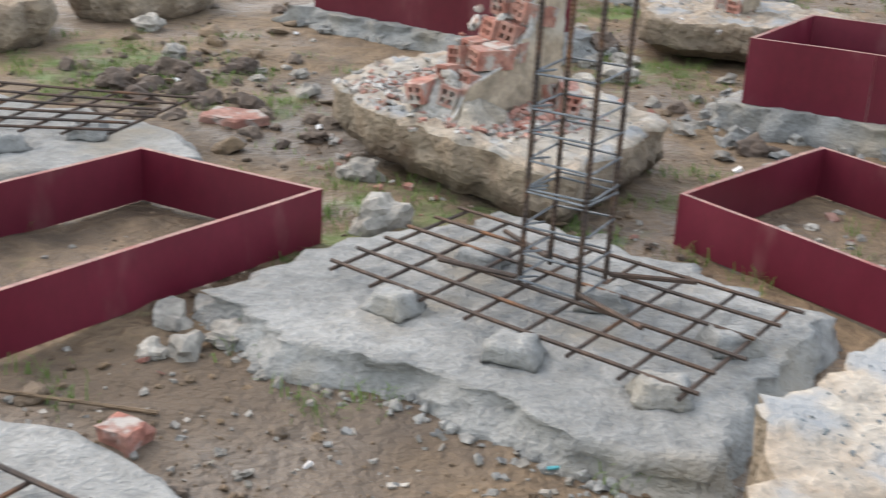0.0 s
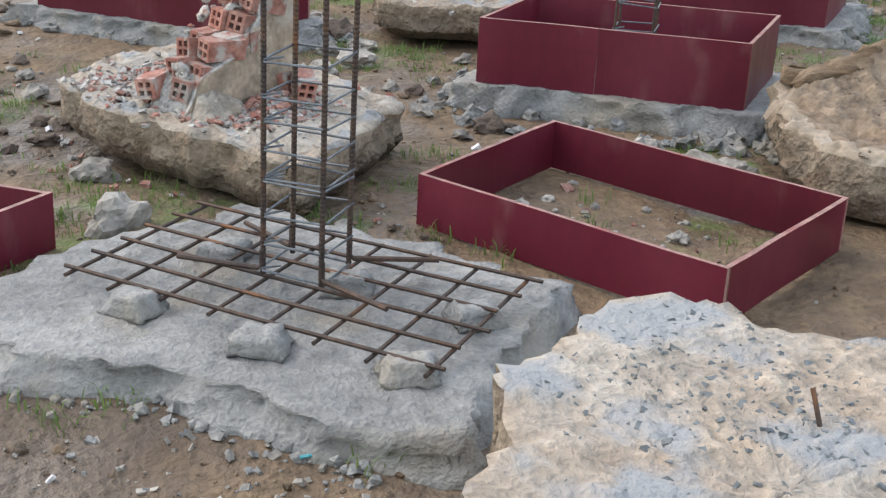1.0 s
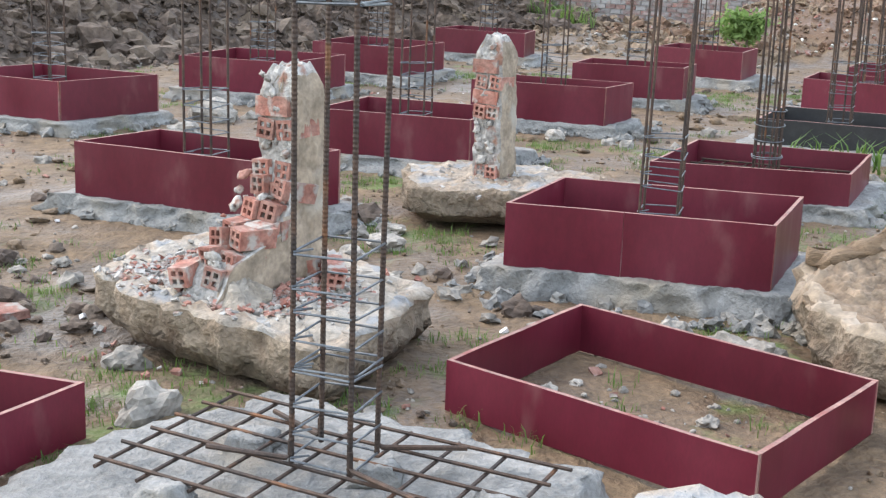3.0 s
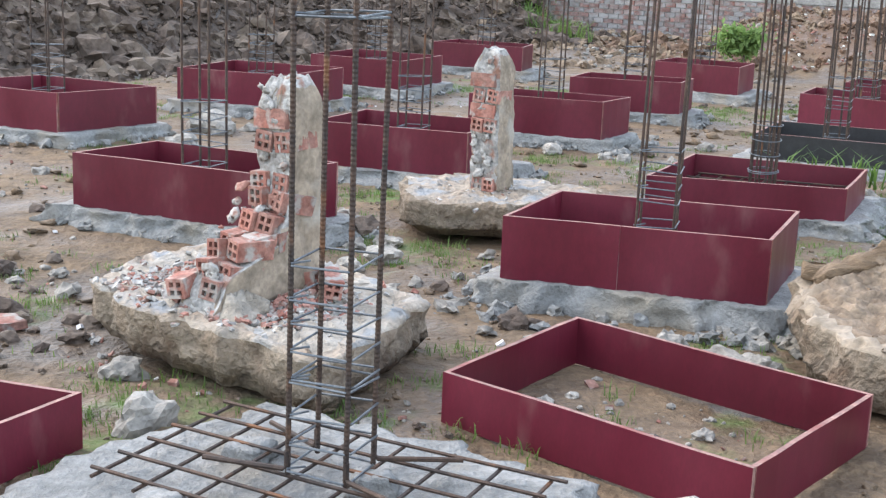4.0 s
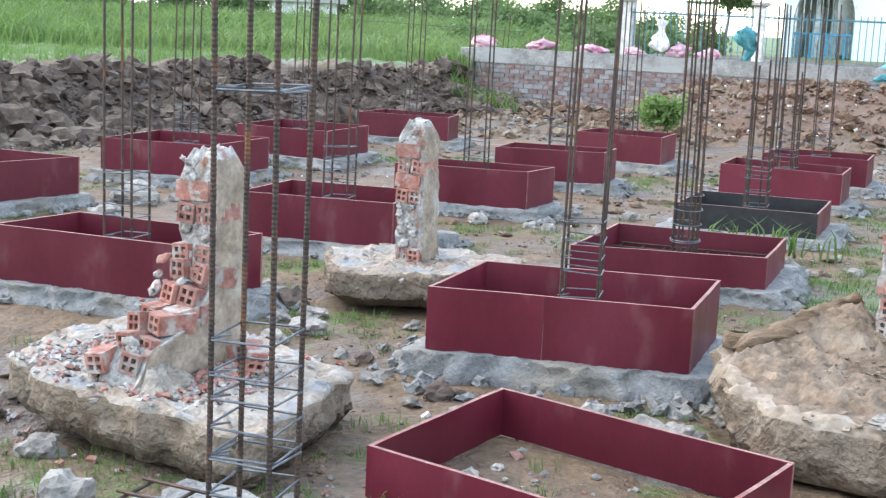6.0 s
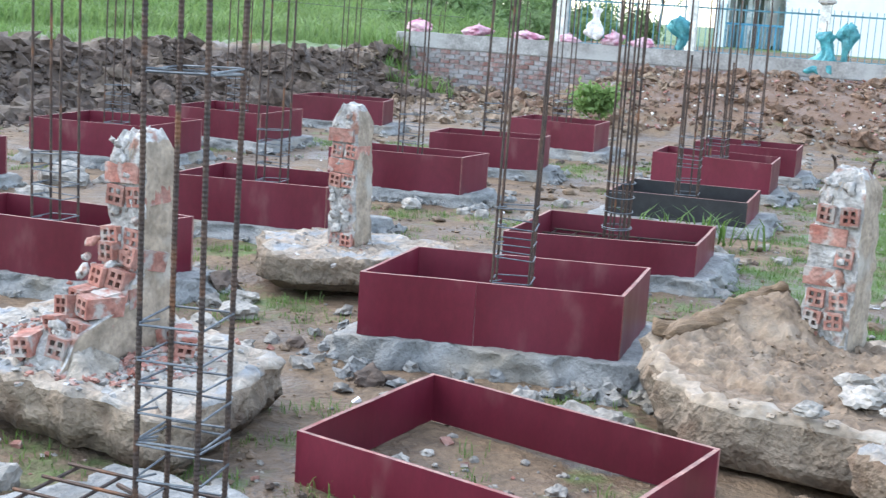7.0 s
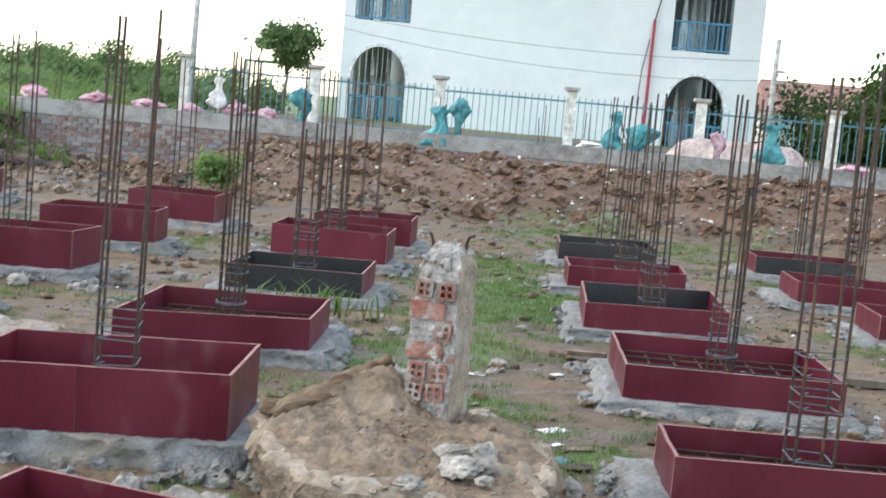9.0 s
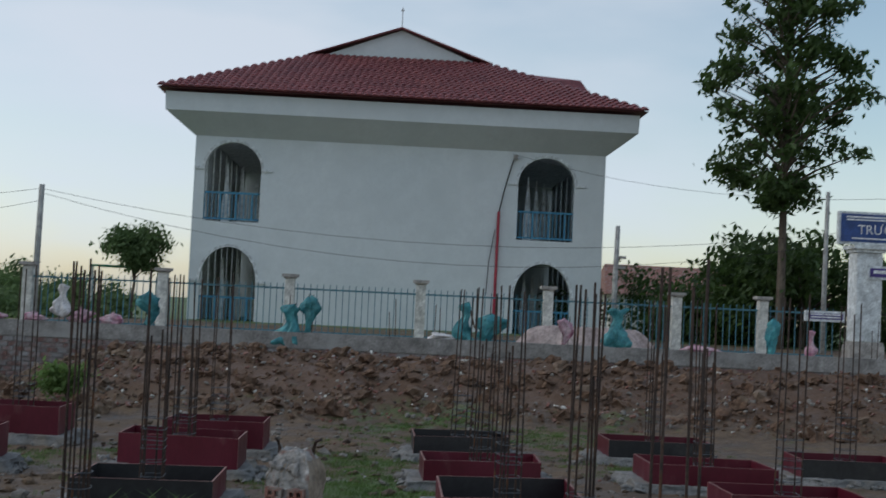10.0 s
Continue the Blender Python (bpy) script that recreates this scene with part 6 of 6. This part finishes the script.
for x0, x1, z in ((0.33, 2.05, 4.05), (10.02, 11.78, 3.92), (0.33, 2.05, 0.83), (10.02, 11.78, 0.83)):
    rail = bmesh.new()
    box(rail, x0 - 0.02, x1 + 0.02, 0.10, 0.15, z + 0.86, z + 0.92)
    box(rail, x0 - 0.02, x1 + 0.02, 0.10, 0.15, z + 0.06, z + 0.11)
    r = part("balcony_rail", rail, blue_paint, house, "blue painted steel railing")
    n = 14
    for k in range(n + 1):
        bm = bmesh.new()
        xx = x0 + (x1 - x0) * k / n
        wide = 0.03 if k % 4 == 0 else 0.012
        box(bm, xx - wide, xx + wide, 0.112, 0.138, z + 0.111, z + 0.859)
        part("baluster", bm, blue_paint, r)
for x0, x1, sill, spring, top in OPEN:
    bm = bmesh.new()
    cx, r0 = (x0 + x1) / 2, (x1 - x0) / 2
    last = None
    for k in range(19):
        c, s_ = math.cos(k * math.pi / 18), math.sin(k * math.pi / 18)
        ring = [bm.verts.new((cx - (r0 + d) * c, y, spring + (top - spring + d) * s_)) for d, y in ((0.003, -0.03), (0.09, -0.03), (0.09, 0.0), (0.003, 0.0))]
        if last:
            for q in range(4):
                bm.faces.new((last[q], last[(q + 1) % 4], ring[(q + 1) % 4], ring[q]))
        last = ring
    part("arch_moulding", bm, trim_paint, house)
    for side in (x0 - 0.33, x1 + 0.02):
        bm = bmesh.new()
        box(bm, max(side, -0.03), side + 0.34 if side > x0 else x0 - 0.01, -0.05, 0.0, spring - 0.05, spring + 0.03)
        part("impost", bm, trim_paint, house)
# flared eaves: coved soffit and fascia
bm = bmesh.new()
loops = []
for z, d in ((6.66, 0.003), (7.0, 0.45), (7.31, 0.84), (7.86, 0.86), (7.86, 0.3)):
    loops.append([bm.verts.new(p) for p in ((-d, -d, z), (HW + d, -d, z), (HW + d, 12.2 + d, z), (-d, 12.2 + d, z))])
for a, b in zip(loops, loops[1:]):
    for k in range(4):
        bm.faces.new((a[k], a[(k + 1) % 4], b[(k + 1) % 4], b[k]))
part("eave", bm, white_wall, house)
# roof: hipped planes, gablet and tiles
E0, ZE, ZT, YT = 1.08, 7.95, 9.9, 3.0
XL, XR = 3.43, 8.95
bm = bmesh.new()
p = {k: bm.verts.new(v) for k, v in dict(a=(-E0, -E0, ZE), b=(HW + E0, -E0, ZE), c=(HW + E0, 13.2, ZE), d=(-E0, 13.2, ZE), e=(XL, YT, ZT), f=(XR, YT, ZT), g=(XR, 9.2, ZT), h=(XL, 9.2, ZT)).items()}
for q in ("abfe", "bcgf", "cdhg", "daeh", "efgh", "dcba"):
    bm.faces.new([p[k] for k in q])
roof = part("roof", bm, roof_tile, house)
bm = bmesh.new()
apex = (6.17, YT, 10.9)
v = [bm.verts.new(c) for c in ((XL + 0.1, YT + 0.02, ZT), (XR - 0.15, YT + 0.02, ZT), apex, (XL + 0.1, YT + 0.3, ZT), (XR - 0.15, YT + 0.3, ZT), (apex[0], YT + 0.3, apex[2]))]
for q in ((0, 1, 2), (5, 4, 3), (0, 3, 4, 1), (1, 4, 5, 2), (2, 5, 3, 0)):
    bm.faces.new([v[i] for i in q])
part("gable", bm, white_wall, house, "white gable face")
for sx in (XL - 0.35, XR + 0.3):
    bm = bmesh.new()
    v = [bm.verts.new(c) for c in ((sx, YT - 0.2, ZT - 0.02), (apex[0], YT - 0.2, 10.93), (apex[0], YT - 0.2, 10.98), (sx, YT - 0.2, ZT + 0.02), (sx, 9.3, ZT - 0.02), (apex[0], 9.3, 10.93), (apex[0], 9.3, 10.98), (sx, 9.3, ZT))]
    for q in ((0, 1, 2, 3), (7, 6, 5, 4), (3, 2, 6, 7), (1, 0, 4, 5), (0, 3, 7, 4)):
        bm.faces.new([v[i] for i in q])
    bmesh.ops.recalc_face_normals(bm, faces=bm.faces)
    part("gable_roof", bm, roof_tile, house)
bm = bmesh.new()
v = [bm.verts.new(c) for c in ((8.4, 4.2, 10.0), (12.4, 4.2, 9.75), (12.9, 3.6, 8.9), (8.4, 1.6, 9.2), (8.4, 8.0, 10.0), (12.4, 8.0, 9.75), (12.9, 8.6, 8.9))]
for q in ((3, 2, 1, 0), (0, 1, 5, 4), (1, 2, 6, 5)):
    bm.faces.new([v[i] for i in q])
part("wing_roof", bm, roof_tile, house)
bm = bmesh.new()
tube(bm, [(apex[0], YT + 0.1, 10.9), (apex[0], YT + 0.1, 11.7)], 0.015, 6)
tube(bm, [(apex[0] - 0.05, YT + 0.1, 11.6), (apex[0] + 0.05, YT + 0.1, 11.6)], 0.03, 6)
part("lightning_rod", bm, pole_paint, house)
# tiles on the slope that faces the site
bm = bmesh.new()
sl = math.hypot(ZT - ZE, YT + E0)
TL, TW = sl / 18, 0.22
arc = [(-TW / 2, 0), (-TW / 4, 0.03), (0, 0.04), (TW / 4, 0.03), (TW / 2, 0), (TW / 2, -0.03), (-TW / 2, -0.03)]
f0 = [bm.verts.new((x, 0, z + 0.03)) for x, z in arc]
f1_ = [bm.verts.new((x, TL * 1.12, z + 0.005)) for x, z in arc]
for k in range(7):
    bm.faces.new((f0[k], f0[(k + 1) % 7], f1_[(k + 1) % 7], f1_[k]))
bm.faces.new(f0[::-1])
bm.faces.new(f1_)
tile_me = mesh_of(bm, "roof_tile", roof_tile)
pitch = math.degrees(math.atan2(ZT - ZE, YT + E0))
tv, tf = [], []
tile_v = [tuple(v.co) for v in tile_me.vertices]
tile_f = [tuple(q.vertices) for q in tile_me.polygons]
for r in range(18):
    f = r / 18
    y, z = -E0 - 0.06 + f * (YT + E0), ZE + f * (ZT - ZE) + 0.03
    lo, hi = -E0 + f * (XL + E0), HW + E0 + f * (XR - HW - E0)
    n = int((hi - lo) / TW)
    for k in range(n):
        m = pose(lo + (hi - lo) * (k + 0.5) / n, y, z, pitch, 0, random.uniform(-0.6, 0.6))
        if r < 4:
            piece("roof_tile", tile_me, roof, m)
        else:
            base = len(tv)
            tv += [tuple(m @ Vector(c)) for c in tile_v]
            tf += [tuple(base + i for i in q) for q in tile_f]
me = bpy.data.meshes.new("upper_tiles")
me.from_pydata(tv, [], tf)
me.materials.append(roof_tile)
upper = new("upper_tiles", me)
upper.parent = roof
tagged(upper, "upper courses of red roof tiles", kind="stuff")
# pipe, lamp and cable on the wall
bm = bmesh.new()
tube(bm, [(9.42, -0.09, 0.6), (9.44, -0.09, 4.76)], 0.045, 8)
part("red_pipe", bm, red_pipe, house, "red painted standpipe")
bm = bmesh.new()
tube(bm, [(9.45, -0.06, 4.76), (9.6, -0.06, 5.5), (9.85, -0.06, 6.45)], 0.02, 6)
tube(bm, [(9.35, -0.06, 4.2), (9.2, -0.06, 3.2), (9.15, -0.06, 2.2)], 0.014, 6)
part("cable", bm, cable_black, house, "grey cable")
bm = bmesh.new()
box(bm, 9.82, 9.96, -0.14, 0.0, 6.42, 6.54)
part("lamp", bm, cap_grey, house, "small wall lamp")

# awning and sheds beyond
shed = thing("shed", "small pale shed among far trees", "shed", pose(4.3, 60, 0.9))
bm = bmesh.new()
box(bm, -1.3, 1.6, 0, 3, 0, 1.35)
part("wall", bm, trim_paint, shed)
bm = bmesh.new()
box(bm, -3.2, 2.0, -0.5, 3.4, 1.36, 1.55)
part("roof", bm, pole_paint, shed)
aw = thing("awning", "green sheet awning beside the building", "awning", wall_pose(-7.6, 14, 0.1))
bm = bmesh.new()
box(bm, -0.4, 1.6, 0, 1.5, 2.45, 2.5)
part("sheet", bm, green_sheet, aw)
for x in (-0.35, 1.5):
    bm = bmesh.new()
    box(bm, x - 0.03, x + 0.03, 0.05, 0.11, 0.9, 2.449)
    part("leg", bm, post_paint, aw)
far_house = thing("far_house", "distant house with an orange roof", "house", wall_pose(13.2, 34, 0.8))
bm = bmesh.new()
box(bm, -3, 3, 0, 4, 0, 2.0)
part("wall", bm, post_paint, far_house)
bm = bmesh.new()
v = [bm.verts.new(c) for c in ((-3.3, -0.4, 2.001), (3.3, -0.4, 2.001), (3.3, 4.4, 2.001), (-3.3, 4.4, 2.001), (-3.0, 2, 3.4), (3.0, 2, 3.4))]
for q in ((0, 1, 5, 4), (2, 3, 4, 5), (1, 2, 5), (3, 0, 4), (3, 2, 1, 0)):
    bm.faces.new([v[i] for i in q])
part("roof", bm, clay, far_house)

# poles and wires
POLES = []
for a, w, top, r, lab in ((-8.18, 9, 4.39, 0.09, "concrete utility pole behind the fence"), (6.1, 9, 4.07, 0.08, "concrete utility pole with a small lamp"), (11.39, 9, 5.19, 0.07, "thin grey steel pole beside the gate")):
    ob = thing("utility_pole", lab, "pole", wall_pose(a, w, 0.8), "utility poles")
    bm = bmesh.new()
    tube(bm, [(0, 0, 0), (0, 0, (top - 0.8) / 2), (0.02, 0, top - 0.8)], r, 9, 0, r * 0.75)
    part("shaft", bm, pole_paint, ob, smooth=True)
    if r == 0.08:
        for z in (2.2, 2.45):
            bm = bmesh.new()
            box(bm, 0.05, 0.25, -0.06, 0.06, z, z + 0.07)
            part("lamp_head", bm, cap_grey, ob)
    POLES.append(on_wall(a, w, top - 0.1))


def wire(p, q, sag, name="overhead_wire", r=0.0055):
    bm = bmesh.new()
    p, q = Vector(p), Vector(q)
    tube(bm, [p.lerp(q, k / 14) - Vector((0, 0, sag * 4 * (k / 14) * (1 - k / 14))) for k in range(15)], r, 5)
    thing(name, "thin black overhead wire", "wire", group="overhead wires", bm=bm, material=cable_black)


wire(POLES[0], on_wall(12.5, 9, 4.3), 0.9)
wire(POLES[0] - Vector((0, 0, 0.1)), on_wall(12.5, 9, 4.1), 1.25)
wire(POLES[0], on_wall(-19, 9, 4.3), 0.5)
wire(POLES[0] - Vector((0, 0, 0.3)), on_wall(-19, 9, 3.6), 0.6)
wire(on_wall(4.1, BW - 0.1, 6.7), on_wall(15, 9, 5.3), 0.6)
wire(on_wall(-40, 22, 2.3), on_wall(-9, 3.4, 1.55), 0.1, r=0.006)
bm = bmesh.new()
tube(bm, [(0, 0, 0), (-0.22, 0, 0.4), (-0.35, 0, 0.85)], 0.02, 6)
thing("leaning_stick", "dark stick leaning behind the wall", "stick", wall_pose(2.4, 2.0, 1.1), bm=bm, material=bark)
